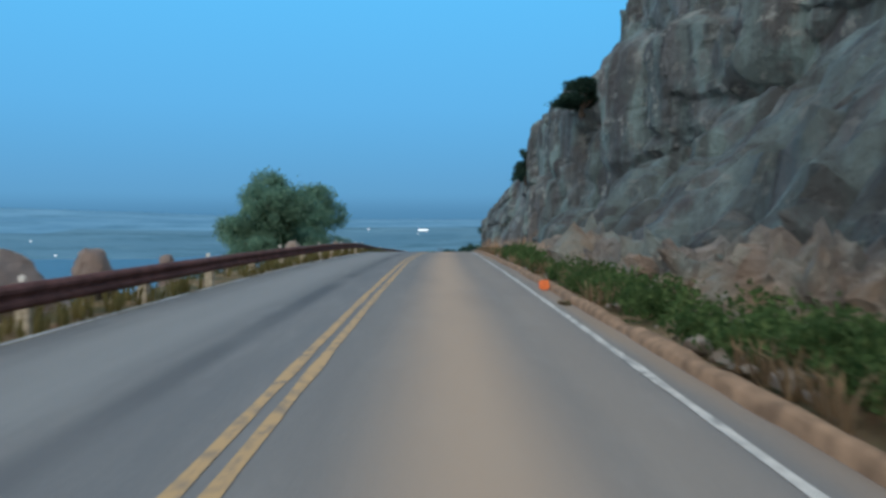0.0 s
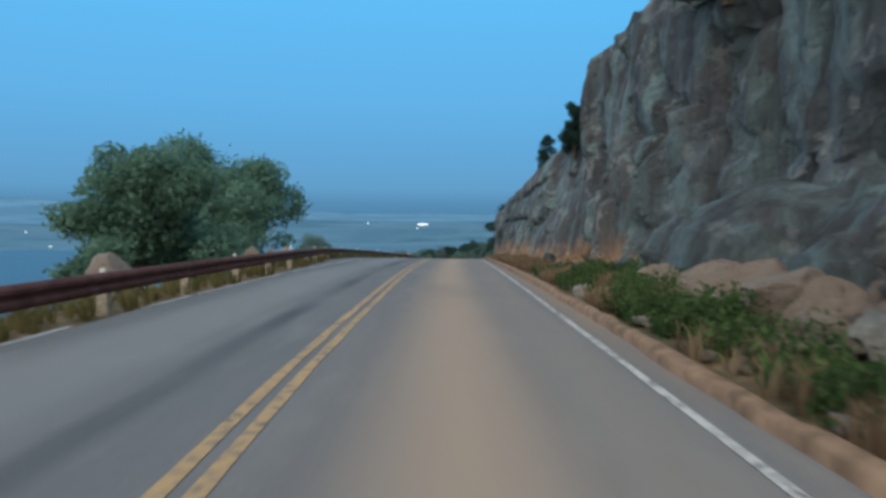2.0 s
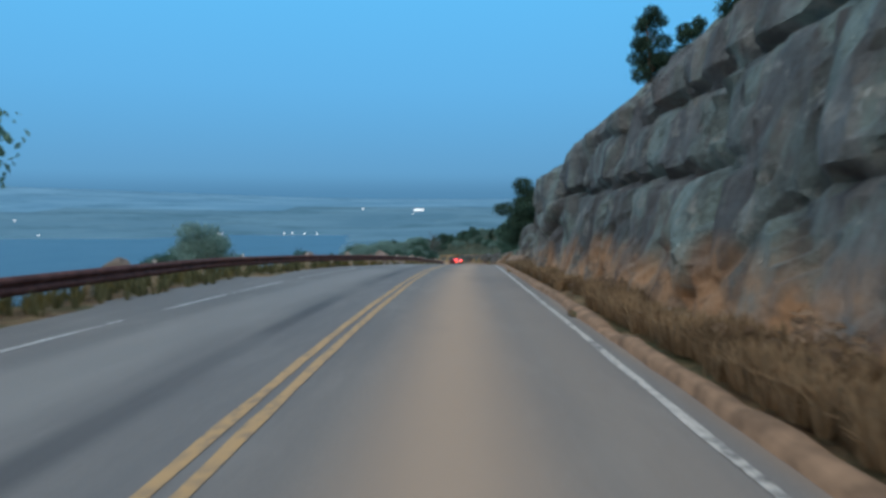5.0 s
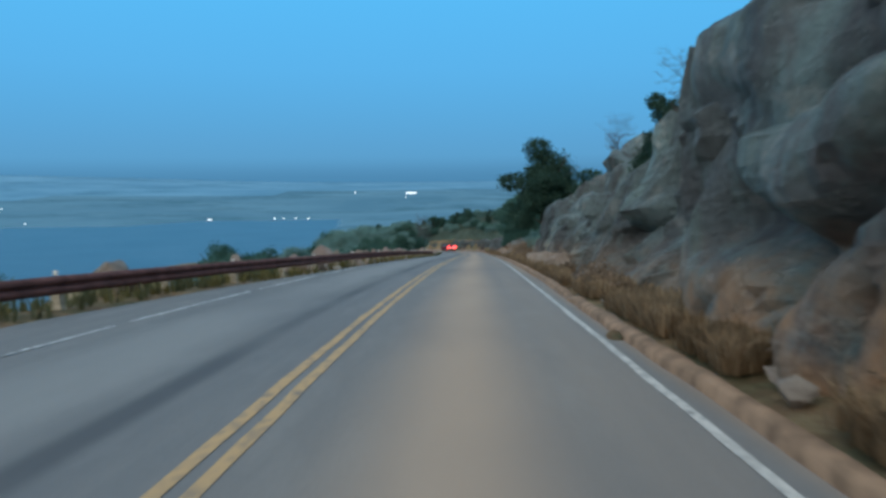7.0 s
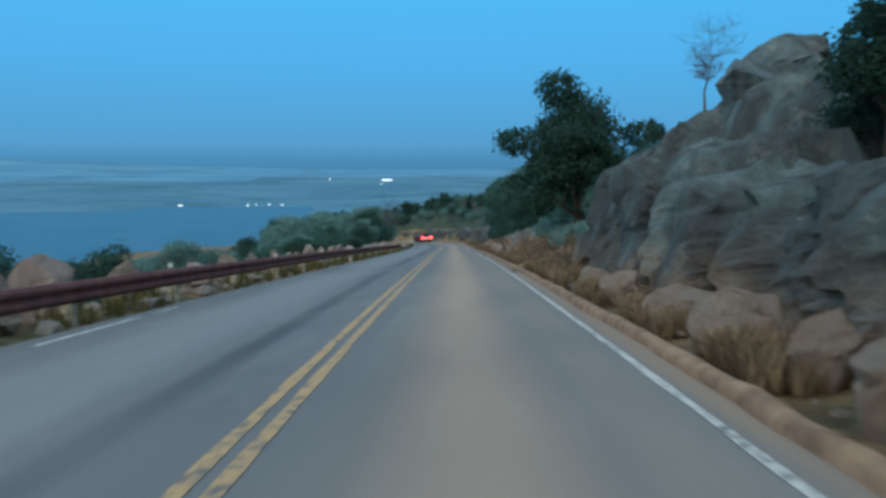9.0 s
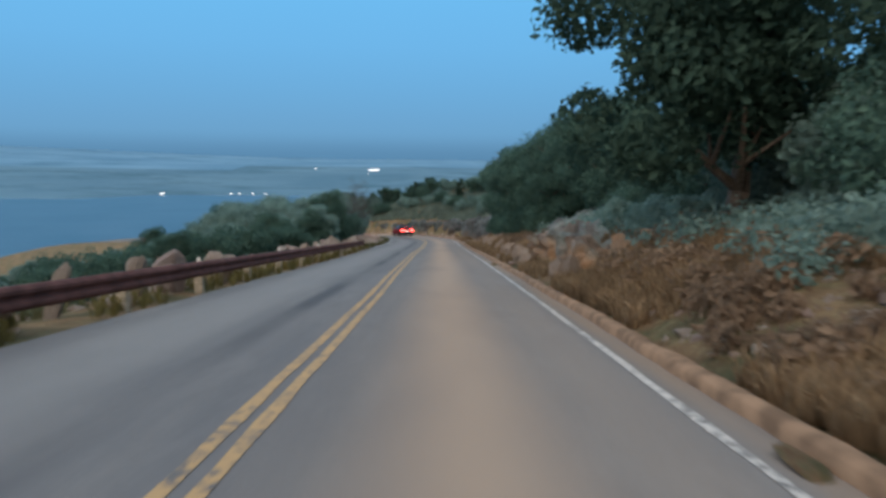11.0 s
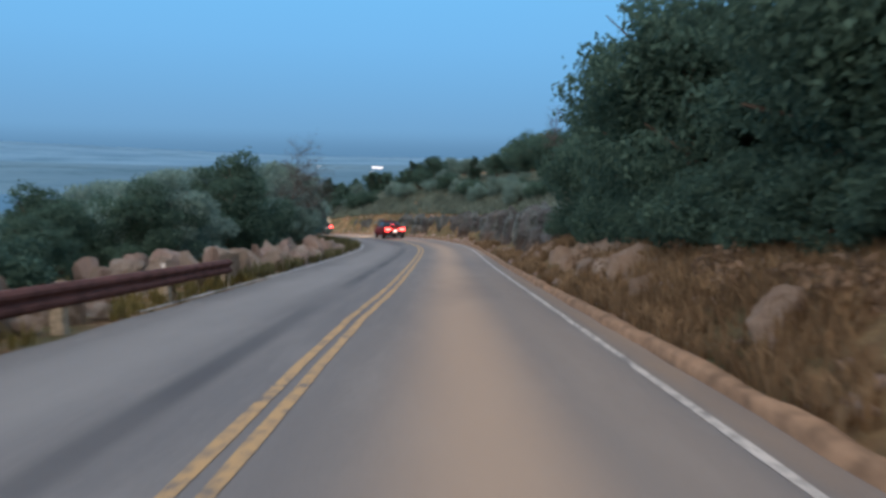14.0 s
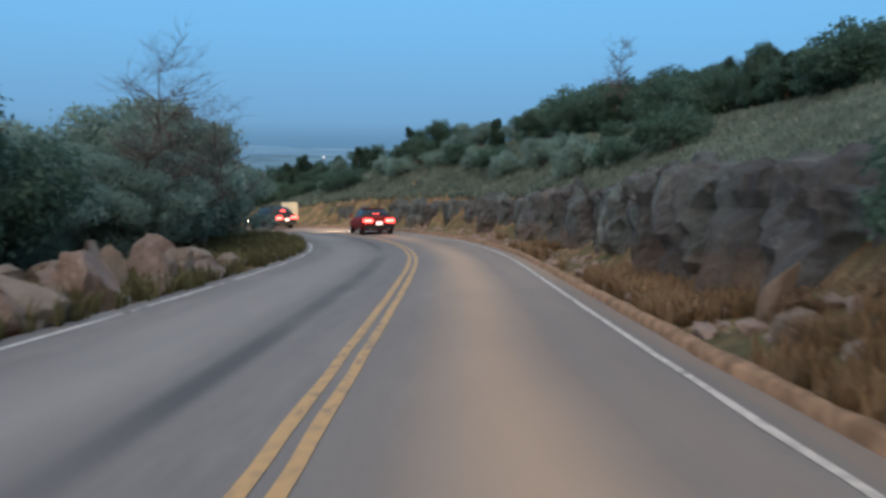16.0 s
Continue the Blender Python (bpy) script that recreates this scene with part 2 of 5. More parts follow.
M_ASPHALT = asphalt_material()
M_YELLOW = paint_material("worn_yellow_paint", (0.48, 0.305, 0.14), 0.55)
M_WHITE = paint_material("worn_white_paint", (0.57, 0.53, 0.48), 0.52)
M_WHITE_OLD = paint_material("faded_white_paint", (0.62, 0.62, 0.6), 0.42)
M_ROCK = rock_material(shade=0.5, mossy=0.07)
M_CLIFF = rock_material("headlit_foot_granite", 0.0, 0.0, 0.9, mossy=0.02)
M_OUTCROP = rock_material("shade_streaked_granite", 0.0, 0.6, 0.5, mossy=0.18)
M_BOULDER = rock_material("pink_granite", 0.55, tone=(0.6, 0.43, 0.36))
# warm tint: headlight glow on roadside rock, put into its colour
M_HEADLIT_ROCK = rock_material("headlit_granite", 0.55, tone=(0.54, 0.37, 0.255))
M_PALE_ROCK = rock_material("pale_granite", 0.5)
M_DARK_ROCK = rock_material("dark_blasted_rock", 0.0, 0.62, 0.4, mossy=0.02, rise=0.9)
# tan here is the painted headlight tint again, reaching higher up
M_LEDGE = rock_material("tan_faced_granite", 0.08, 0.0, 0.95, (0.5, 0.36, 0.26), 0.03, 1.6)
# pink and tan: headlight warmth on the toe, put into its colour
M_TOE = rock_material("headlit_toe_granite", 0.14, 0.0, 0.5, (0.56, 0.42, 0.33), 0.02, 0.9)
M_PALE_SLAB = rock_material("pale_lichened_granite", 0.15, 0.0, 0.4, (0.46, 0.45, 0.42), 0.08)
M_SOIL = soil_material()
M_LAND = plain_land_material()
M_LAND_FAR = plain_land_material("hazy_far_hills", 1.22)
M_OAK = leaf_material("oak_leaves", (0.07, 0.138, 0.112), (0.14, 0.245, 0.19))
# lightened and bluer: a bluish veil put into the leaf colour
M_OAK_PALE = leaf_material("pale_oak_leaves", (0.18, 0.295, 0.265), (0.3, 0.44, 0.395))
M_CEDAR = leaf_material("cedar_needles", (0.045, 0.088, 0.068), (0.085, 0.145, 0.108))
M_WEED = leaf_material("green_weeds", (0.06, 0.115, 0.04), (0.19, 0.26, 0.1))
# tan dry grass, its colour brightened for the headlights' warm light
M_DRY = leaf_material("dry_grass", (0.24, 0.16, 0.095), (0.48, 0.34, 0.205))
# leaves paler, with haze painted into their green
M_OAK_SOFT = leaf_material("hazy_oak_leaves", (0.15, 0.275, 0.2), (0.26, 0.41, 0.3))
M_BARK = plain("grey_bark", (0.12, 0.095, 0.075), 0.95, vary=0.4, scale=14)
M_DEADWOOD = plain("bleached_deadwood", (0.095, 0.088, 0.084), 0.95, vary=0.35, scale=14)
M_CURB = plain("stained_curb", (0.25, 0.155, 0.095), 0.95, vary=0.35, scale=3.5)
M_RUST = plain("weathering_steel", (0.12, 0.052, 0.045), 0.92, 0.0, 0.3, 3)
M_POST = plain("weathered_post_wood", (0.46, 0.4, 0.31), 0.9, vary=0.25, scale=12)
M_TAB = plain("white_reflector", (0.68, 0.68, 0.66), 0.35, vary=0.05)


# ---- ground ----
RAIL_LINE = [(-60, -3.8), (30, -3.8), (42, -3.95), (52, -4.4), (63, -5.6), (75, -6.3), (84, -5.7), (92, -5.0), (100, -4.3),
             (115, -3.9), (142, -3.62), (168, -3.7), (175, -4.2), (400, -4.2)]


def table(rows, s):
    k, v = zip(*rows)
    return np.interp(s, k, v)


def ramp01(a, b, x):
    t = np.clip((np.asarray(x, float) - a) / (b - a), 0, 1)
    return t * t * (3 - 2 * t)


def along(x, y):
    """Metres along and across the road for places in plan (arrays), and how far past its end they lie."""
    x, y = np.asarray(x, float).ravel(), np.asarray(y, float).ravel()
    s, u, past = np.empty_like(x), np.empty_like(x), np.zeros_like(x)
    for i in range(0, len(x), 4000):
        px, py = x[i:i + 4000], y[i:i + 4000]
        k = np.argmin((px[:, None] - LINE[None, :, 0]) ** 2 + (py[:, None] - LINE[None, :, 1]) ** 2, 1)
        dx, dy = px - LINE[k, 0], py - LINE[k, 1]
        c, n = np.cos(HD[k]), np.sin(HD[k])
        ahead = -dx * n + dy * c
        inner = (k > 0) & (k < len(SA) - 1)
        s[i:i + 4000] = SA[k] + np.where(inner, ahead, 0)
        side = dx * c + dy * n
        far = np.hypot(dx, dy)
        u[i:i + 4000] = np.where(inner, side, np.sign(side) * far)
        past[i:i + 4000] = np.where(k == len(SA) - 1, np.maximum(ahead, 0), 0)
    return s, u, past


def bank(s, u):
    """Height of the ground against the road's surface at s, u."""
    s, u = np.asarray(s, float), np.asarray(u, float)
    edge = -table(RAIL_LINE, s) + 0.5
    # uphill side
    v = np.maximum(u - 4.6, 0)
    toe = 0.1 * np.minimum(v, 1.2)
    cliffy = 1 - ramp01(118, 126, s)
    cut = ramp01(176, 182, s) * (1 - ramp01(222, 240, s))
    wood = 1 - np.maximum(cliffy, cut)
    near = np.maximum(u - 4.1, 0)
    up = cliffy * 0.62 * np.maximum(v - 3.2, 0) + wood * (0.34 * np.maximum(near - 0.6, 0) + 0.42 * ramp01(0.0, 0.9, near))
    up = up + cut * (1.7 * ramp01(1.5, 2.1, v) + 0.68 * np.clip(v - 1.9, 0, 7.6) + 0.14 * np.maximum(v - 9.5, 0))
    up = up * (1 - ramp01(236, 262, s)) - ramp01(240, 265, s) * 0.25 * np.maximum(u - 8, 0)
    up = np.maximum(up, -80)
    cap = 26 - 14 * ramp01(120, 190, s)
    up = toe + np.where(up > 0, cap * (1 - np.exp(-np.maximum(up, 0) / cap)), up)
    # downhill side
    w = np.maximum(-u - edge, 0)
    gentle = ramp01(118, 160, s)
    down = 0.08 * np.minimum(w, 1.0) + (1 - gentle) * 0.5 * np.maximum(w - 0.8, 0)
    down = down + gentle * (0.17 * np.maximum(w - 2.5, 0) + 0.25 * np.maximum(w - 34, 0))
    return np.where(u > 0, up, -down)


def ground_xy(x, y):
    """Height of the ground at places in plan."""
    x, y = np.asarray(x, float).ravel(), np.asarray(y, float).ravel()
    s, u, past = along(x, y)
    z = np.interp(s, SA, LINE[:, 2]) + bank(s, u) - 0.3 * past
    r = np.hypot(x, y)
    plainz = -100 + 56 * ramp01(1900, 3700, r) + 20 * ramp01(3700, 4900, r)
    side = np.degrees(np.arctan2(-x, y))
    plainz = plainz + 75 * ramp01(2, 36, side) * ramp01(3300, 4700, r) * (1 - ramp01(150, 175, side))
    plainz = plainz + 20 * np.exp(-((side + 4) / 6) ** 2) * np.exp(-((r - 2500) / 320) ** 2)
    shore = 1850 + 60 * np.sin(side * 0.9) + 30 * np.sin(side * 2.3)
    lake = ramp01(4.6, 7.0, side + 0.8 * np.sin(r / 130)) * (1 - ramp01(170, 175, side)) * (1 - ramp01(shore - 20, shore + 20, r))
    plainz = plainz - 6 * lake
    # the mountain's far flank goes down to the plain
    z = z - 0.3 * np.maximum(u - 160, 0)
    k = 8.0
    d = z - plainz
    return plainz + np.where(d > 40, d, k * np.log1p(np.exp(np.clip(d / k, -30, 30))))


def ground_at(s, u):
    p = road(s, u)
    return float(ground_xy([p.x], [p.y])[0])


def on_ground(s, u, dz=0.0):
    p = road(s, u)
    return Vector((p.x, p.y, ground_at(s, u) + dz))


def mesh_of(name, verts, faces, material, smooth=False):
    me = bpy.data.meshes.new(name)
    me.from_pydata([tuple(v) for v in verts], [], [tuple(f) for f in faces])
    for m in (material if isinstance(material, (list, tuple)) else [material]):
        me.materials.append(m)
    if smooth:
        me.polygons.foreach_set("use_smooth", np.ones(len(me.polygons), bool))
    me.update()
    return me


def part(name, bm, material, parent, label="", smooth=False):
    """Links a bmesh, or a mesh, as one object under a thing or a part."""
    if isinstance(bm, bpy.types.Mesh):
        me = bm
    else:
        me = bpy.data.meshes.new(name)
        bm.to_mesh(me)
        bm.free()
        me.materials.append(material)
        if smooth:
            me.polygons.foreach_set("use_smooth", np.ones(len(me.polygons), bool))
    ob = new(name, me)
    ob.parent = parent
    return tagged(ob, label)


def grid_faces(na, nb):
    i = np.arange(na - 1)[:, None] * nb + np.arange(nb - 1)[None, :]
    return np.stack([i, i + nb, i + nb + 1, i + 1], -1).reshape(-1, 4).tolist()


def spread(a, b, step, lo, hi, grow=1.22):
    """Grid lines, close from a to b and wider and wider out to lo and hi."""
    mid = list(np.arange(a, b + 0.01, step))
    left, right, g = [], [], step
    x = a
    while x > lo:
        g *= grow
        x = max(x - g, lo)
        left.append(x)
    g, x = step, b
    while x < hi:
        g *= grow
        x = min(x + g, hi)
        right.append(x)
    return np.array(left[::-1] + mid + right)


def build_ground():
    gx, gy = spread(-46, 44, 0.9, -4700, 2600), spread(-24, 262, 1.0, -900, 4900, 1.12)
    X, Y = np.meshgrid(gx, gy, indexing="ij")
    Z = ground_xy(X, Y).reshape(X.shape)
    s, u, _ = along(X, Y)
    s, u = s.reshape(X.shape), u.reshape(X.shape)
    rough = np.array([noise.fractal(Vector((a * 0.35, b * 0.35, 0)), 1.0, 2.0, 3) for a, b in zip(X.ravel(), Y.ravel())]).reshape(X.shape)
    off = np.where(u > 0, u - 4.4, -u - 4.6 - 0 * s)
    Z = Z + 0.22 * rough * ramp01(0.2, 2.5, off)
    Z = np.where((np.abs(u) < 4.6), Z - 0.09, Z)
    faces = grid_faces(len(gx), len(gy))
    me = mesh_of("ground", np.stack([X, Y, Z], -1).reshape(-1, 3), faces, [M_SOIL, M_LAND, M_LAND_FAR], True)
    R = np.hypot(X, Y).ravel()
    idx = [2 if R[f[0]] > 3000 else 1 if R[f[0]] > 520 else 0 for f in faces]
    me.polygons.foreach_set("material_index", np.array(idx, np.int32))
    tagged(new("ground", me), "stony mountainside falling away to a hazy plain", "ground", kind="structure")


build_ground()
# far backdrop: a glowing ring painted as the haze between plain and sky
def build_backdrop():
    n, verts = 96, []
    for k in range(n + 1):
        a = radians(-100 + 200 * k / n)
        for z in (-140.0, -60.0, 0.0, 150.0):
            verts.append((-math.sin(a) * 4780, math.cos(a) * 4780, z))
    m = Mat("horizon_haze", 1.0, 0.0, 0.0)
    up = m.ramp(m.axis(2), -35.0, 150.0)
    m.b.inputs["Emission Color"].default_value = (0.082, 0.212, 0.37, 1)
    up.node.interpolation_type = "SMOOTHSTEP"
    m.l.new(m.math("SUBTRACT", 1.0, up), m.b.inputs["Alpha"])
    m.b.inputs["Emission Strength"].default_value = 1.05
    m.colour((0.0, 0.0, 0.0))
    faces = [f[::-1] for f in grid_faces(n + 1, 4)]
    tagged(new("backdrop", mesh_of("backdrop", verts, faces, m.m, True)), "glowing backdrop painted as blue evening haze along the far horizon", "haze", kind="structure")


build_backdrop()
lake_me = mesh_of("water", [(-4600, 250, -101.2), (60, 250, -101.2), (60, 2300, -101.2), (-4600, 2300, -101.2)], [(0, 1, 2, 3)], None)
lm = Mat("still_lake_water", 0.3, 0.0, 0.25)
lm.colour(lm.mix(lm.noise(0.01, 3.0), (0.03, 0.06, 0.09), (0.05, 0.085, 0.12)))
lm.bump(lm.noise(0.35, 3.0), 0.15, 0.2)
lake_me.materials.clear()
lake_me.materials.append(lm.m)
tagged(new("water", lake_me), "calm blue lake far below the road", "lake", kind="structure")


# ---- road, its lines and its curb ----
def strip(name, s0, s1, u0, u1, z, material, step=1.0, wav=0.0):
    """A ribbon that follows the road between two distances across it (numbers, or functions of s)."""
    ss = np.arange(s0, s1 + step / 2, step)
    f0, f1 = [(f if callable(f) else (lambda q, f=f: f)) for f in (u0, u1)]
    n = max(2, int(abs(f1(0) - f0(0)) / 0.8) + 1)
    verts, uv = [], []
    for s in ss:
        a, b = f0(s), f1(s)
        if wav:
            a, b = a + wav * noise.noise(Vector((s * 0.8, 3, 0))), b + wav * noise.noise(Vector((s * 0.8, 9, 0)))
        for k in range(n):
            u = a + (b - a) * k / (n - 1)
            verts.append(road(s, u, z))
            uv.append((u, s))
    faces = [(f[0], f[3], f[2], f[1])[::-1] for f in grid_faces(len(ss), n)]
    me = mesh_of(name, verts, faces, material, True)
    lay = me.uv_layers.new(name="road")
    for poly in me.polygons:
        for li in poly.loop_indices:
            lay.data[li].uv = uv[me.loops[li].vertex_index]
    return me


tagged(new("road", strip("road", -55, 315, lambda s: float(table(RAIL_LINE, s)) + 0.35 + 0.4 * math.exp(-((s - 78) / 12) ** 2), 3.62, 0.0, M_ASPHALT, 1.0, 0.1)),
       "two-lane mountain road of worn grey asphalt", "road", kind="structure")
CENTRE = [(-60, 0.06), (8, 0.06), (16, 0.05), (22, 0.03), (28, -0.03), (34, 0.0), (62, 0.0), (68, 0.03), (88, 0.03), (100, 0.0), (130, 0.0), (138, -0.07),
          (150, -0.08), (157, -0.1), (160, -0.08), (163, 0.0), (167, 0.06), (178, 0.06), (200, 0.03), (400, 0.0)]


def beside(du):
    return lambda s: float(table(CENTRE, s)) + du


for nm, u0, u1, mat, lab in (("centre_line", beside(-0.13), beside(-0.02), M_YELLOW, "worn yellow painted centre line"),
                             ("centre_line", beside(0.07), beside(0.18), M_YELLOW, "worn yellow painted centre line"),
                             ("edge_line", 3.15, 3.24, M_WHITE, "white painted edge line beside the curb")):
    tagged(new(nm, strip(nm, -55, 315, u0, u1, 0.006, mat, 0.5, 0.025)), lab, "road marking", kind="structure")
rng = random.Random(5)
s = -20.0
while s < 285:
    if 103 < s < 160:
        s = 160.0
    n = rng.uniform(3, 9) if 52 < s < 104 else rng.uniform(10, 30)
    tagged(new("edge_line", strip("edge_line", s, s + n, -3.56, -3.46, 0.006, M_WHITE_OLD, 0.5, 0.03)),
           "faded white painted edge line, broken in places", "road marking", kind="structure")
    s += n + rng.uniform(0.4, 2.5)


def build_curb():
    prof = [(3.6, -0.05), (3.62, 0.08), (3.66, 0.115), (3.75, 0.125), (3.82, 0.09), (3.9, -0.05)]
    ss = np.arange(-50, 240, 0.4)
    shift = [(-50, -0.03), (40, -0.03), (58, -0.14), (85, -0.14), (95, -0.06), (140, -0.06), (155, 0.02), (240, 0.0)]
    verts = []
    for s in ss:
        dip = 1.0 - 0.75 * math.exp(-(((s + 3.5) % 26 - 13) / 0.45) ** 2)
        for u, z in prof:
            w = 0.035 * noise.noise(Vector((s * 1.3, u * 4, 1)))
            verts.append(road(s, u + float(table(shift, s)) + w + 0.05 * noise.noise(Vector((s * 0.2, 0, 5))), z * dip + (w if z > 0 else 0)))
    faces = [f[::-1] for f in grid_faces(len(ss), len(prof))]
    tagged(new("curb", mesh_of("curb", verts, faces, M_CURB, True)), "low stained curb between asphalt and rock toe", "curb", kind="structure")


build_curb()


# ---- rock ----
def crag(p, blocks=2.6, tall=2.8, slabs=1.0):
    """How far rock stands out at a place, and which block it belongs to: broad swells, great tilted slabs, blocks with open joints, roughness."""
    swell = noise.fractal(p * 0.12, 1.0, 2.0, 2) * 0.8
    w = Vector((noise.noise(p * 0.3), noise.noise(p * 0.3 + Vector((7, 3, 1))), 0.6 * noise.noise(p * 0.25 + Vector((1, 8, 4)))))
    # slabs: joints lean back up the road
    g = blocks * 1.9
    q0 = Vector((p.x / g, (p.y - 0.35 * p.z) / g, p.z / (g * 1.5))) + w * 0.3
    d0, pts0 = noise.voronoi(q0)
    lean0 = (q0 - pts0[0]).dot(Vector((noise.cell(pts0[0] * 5.0), noise.cell(pts0[0] * 9.0), noise.cell(pts0[0] * 13.0)))) * 1.5
    slab = 0.7 * noise.cell(pts0[0] * 23.0) + lean0 - 0.3 * math.exp(-((d0[1] - d0[0]) / 0.05) ** 2)
    q = Vector((p.x / blocks, (p.y - 0.2 * p.z) / blocks, p.z / (blocks * tall))) + w * 0.4
    d, pts = noise.voronoi(q)
    key = (round(pts[0].x, 2), round(pts[0].y, 2), round(pts[0].z, 2))
    plate = noise.cell(pts[0] * 17.0)
    crack = -0.5 * math.exp(-((d[1] - d[0]) / 0.06) ** 2)
    lean = (q - pts[0]).dot(Vector((noise.cell(pts[0] * 5.0), noise.cell(pts[0] * 9.0), 0.45 * noise.cell(pts[0] * 13.0)))) * 1.1
    k = blocks * 0.42
    q2 = Vector((p.x / k, p.y / k, p.z / (k * 0.8 * tall))) + q * 0.3
    d2, pts2 = noise.voronoi(q2)
    lean2 = (q2 - pts2[0]).dot(Vector((noise.cell(pts2[0] * 5.0), noise.cell(pts2[0] * 9.0), noise.cell(pts2[0] * 3.0)))) * 0.6
    small = 0.26 * noise.cell(pts2[0] * 11.0) + lean2 - 0.2 * math.exp(-((d2[1] - d2[0]) / 0.07) ** 2)
    big = slabs * min(1.0, blocks / 3.2)
    return 0.8 * swell + big * slab + (0.62 if tall < 4 else 0.42) * (0.6 * plate + lean + small) + crack + 0.1 * noise.fractal(p * 1.9, 1.0, 2.0, 4), key


def rock_face(name, label, s0, s1, foot, lean, height, roof, depth, step=0.28, amp=1.0, material=None, blocks=3.6, joints=(), tall=2.8, slabs=1.0):
    """A rock mass beside the road, made of jointed blocks. foot: metres from the centre line, lean: metres back for each metre up,
    height of the face (tables along the road); then it goes back with the slope roof for depth metres. joints: open cracks from (s, z) to (s, z),
    half as wide as given and so deep; a negative width makes an undercut below a sharp brow."""
    ss = np.arange(s0, s1 + step / 2, step)
    nf, nr = max(8, int(max(v for _, v in height) / step)), max(6, int(depth / (step * 1.6)))
    verts, keys, ups = [], [], []
    for s in ss:
        f, l, h, rf = [float(table(t, s)) for t in (foot, lean, height, roof)]
        prof = [(f + l * (-0.8 + (h + 0.8) * k / nf), -0.8 + (h + 0.8) * k / nf) for k in range(nf + 1)]
        for k in range(1, nr + 1):
            e = depth * (k / nr) ** 1.15
            prof.append((f + l * h + e, h + rf * e))
        a = float(np.interp(s, SA, HD))
        out = Vector((-math.cos(a), -math.sin(a), 0))
        for k, (u, z) in enumerate(prof):
            p = road(s, u, z)
            tilt = float(ramp01(nf - 3, nf + 3, k))
            n = (out * (1 - 0.75 * tilt) + Vector((0, 0, 1)) * 0.9 * tilt).normalized()
            far, key = crag(p, blocks, tall, slabs)
            far *= amp
            for sa, za, sb, zb, wide, deep in joints:
                d = np.hypot(sb - sa, zb - za)
                t = ((s - sa) * (sb - sa) + (z - za) * (zb - za)) / d ** 2
                gap = ((s - sa) * (zb - za) - (z - za) * (sb - sa)) / d + 0.15 * noise.noise(p * 1.1)
                if -0.05 < t < 1.05:
                    half = 0.14 if wide < 0 and gap < 0 else wide
                    far -= deep * math.exp(-(gap / half) ** 2) * min(1.0, 8 * min(t + 0.05, 1.05 - t))
            verts.append(p + n * far)
            ups.append(z)
            keys.append(key)
    mass = tagged(new(name), label, "rock face")
    nb = nf + nr + 1
    for faces in blocks_of(keys, len(ss), nb):
        stone_piece(mass, verts, ups, faces, material or M_CLIFF)
    return mass


def blocks_of(keys, na, nb, least=90):
    """Sorts a grid's faces into joined blocks by the key of their first corner; slivers go to the block beside them."""
    lab = {}
    order = [(i, j) for i in range(na - 1) for j in range(nb - 1)]
    key = {(i, j): keys[i * nb + j] for i, j in order}
    for _ in range(4):
        lab, comps = {}, []
        for c0 in order:
            if c0 in lab:
                continue
            n, stack, cells = len(comps), [c0], []
            lab[c0] = n
            while stack:
                i, j = stack.pop()
                cells.append((i, j))
                for q in ((i + 1, j), (i - 1, j), (i, j + 1), (i, j - 1)):
                    if q in key and q not in lab and key[q] == key[c0]:
                        lab[q] = n
                        stack.append(q)
            comps.append(cells)
        small = [cells for cells in comps if len(cells) < least]
        if not small:
            break
        for cells in small:
            mine, near = key[cells[0]], {}
            for i, j in cells:
                for q in ((i + 1, j), (i - 1, j), (i, j + 1), (i, j - 1)):
                    if q in key and key[q] != mine:
                        near[key[q]] = near.get(key[q], 0) + 1
            if near:
                to = max(near, key=near.get)
                for q in cells:
                    key[q] = to
    return [[(i * nb + j + 1, (i + 1) * nb + j + 1, (i + 1) * nb + j, i * nb + j) for i, j in cells] for cells in comps]


def stone_piece(mass, verts, ups, faces, material):
    ids = sorted({i for f in faces for i in f})
    at = {i: k for k, i in enumerate(ids)}
    me = mesh_of("rock_block", [verts[i] for i in ids], [[at[i] for i in f] for f in faces], material)
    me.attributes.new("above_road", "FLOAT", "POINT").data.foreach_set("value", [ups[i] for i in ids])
    part("rock_block", me, None, mass)


def c(v):
    return [(0, v)]


rock_face("rock_slope", "grey granite slope rising in slabs above green weeds", -18, 42,
          [(-18, 8.5), (4, 7.2), (10, 6.7), (20, 6.0), (30, 6.3), (36, 6.8), (39, 7.2), (42, 9.5)], c(0.35), [(-18, 1.5), (15, 1.0), (24, 0.9), (36, 0.8), (42, 0.5)],
          [(-18, 1.0), (20, 0.95), (30, 0.6), (42, 0.5)], 7, 0.24, 0.7, M_ROCK, 2.8)
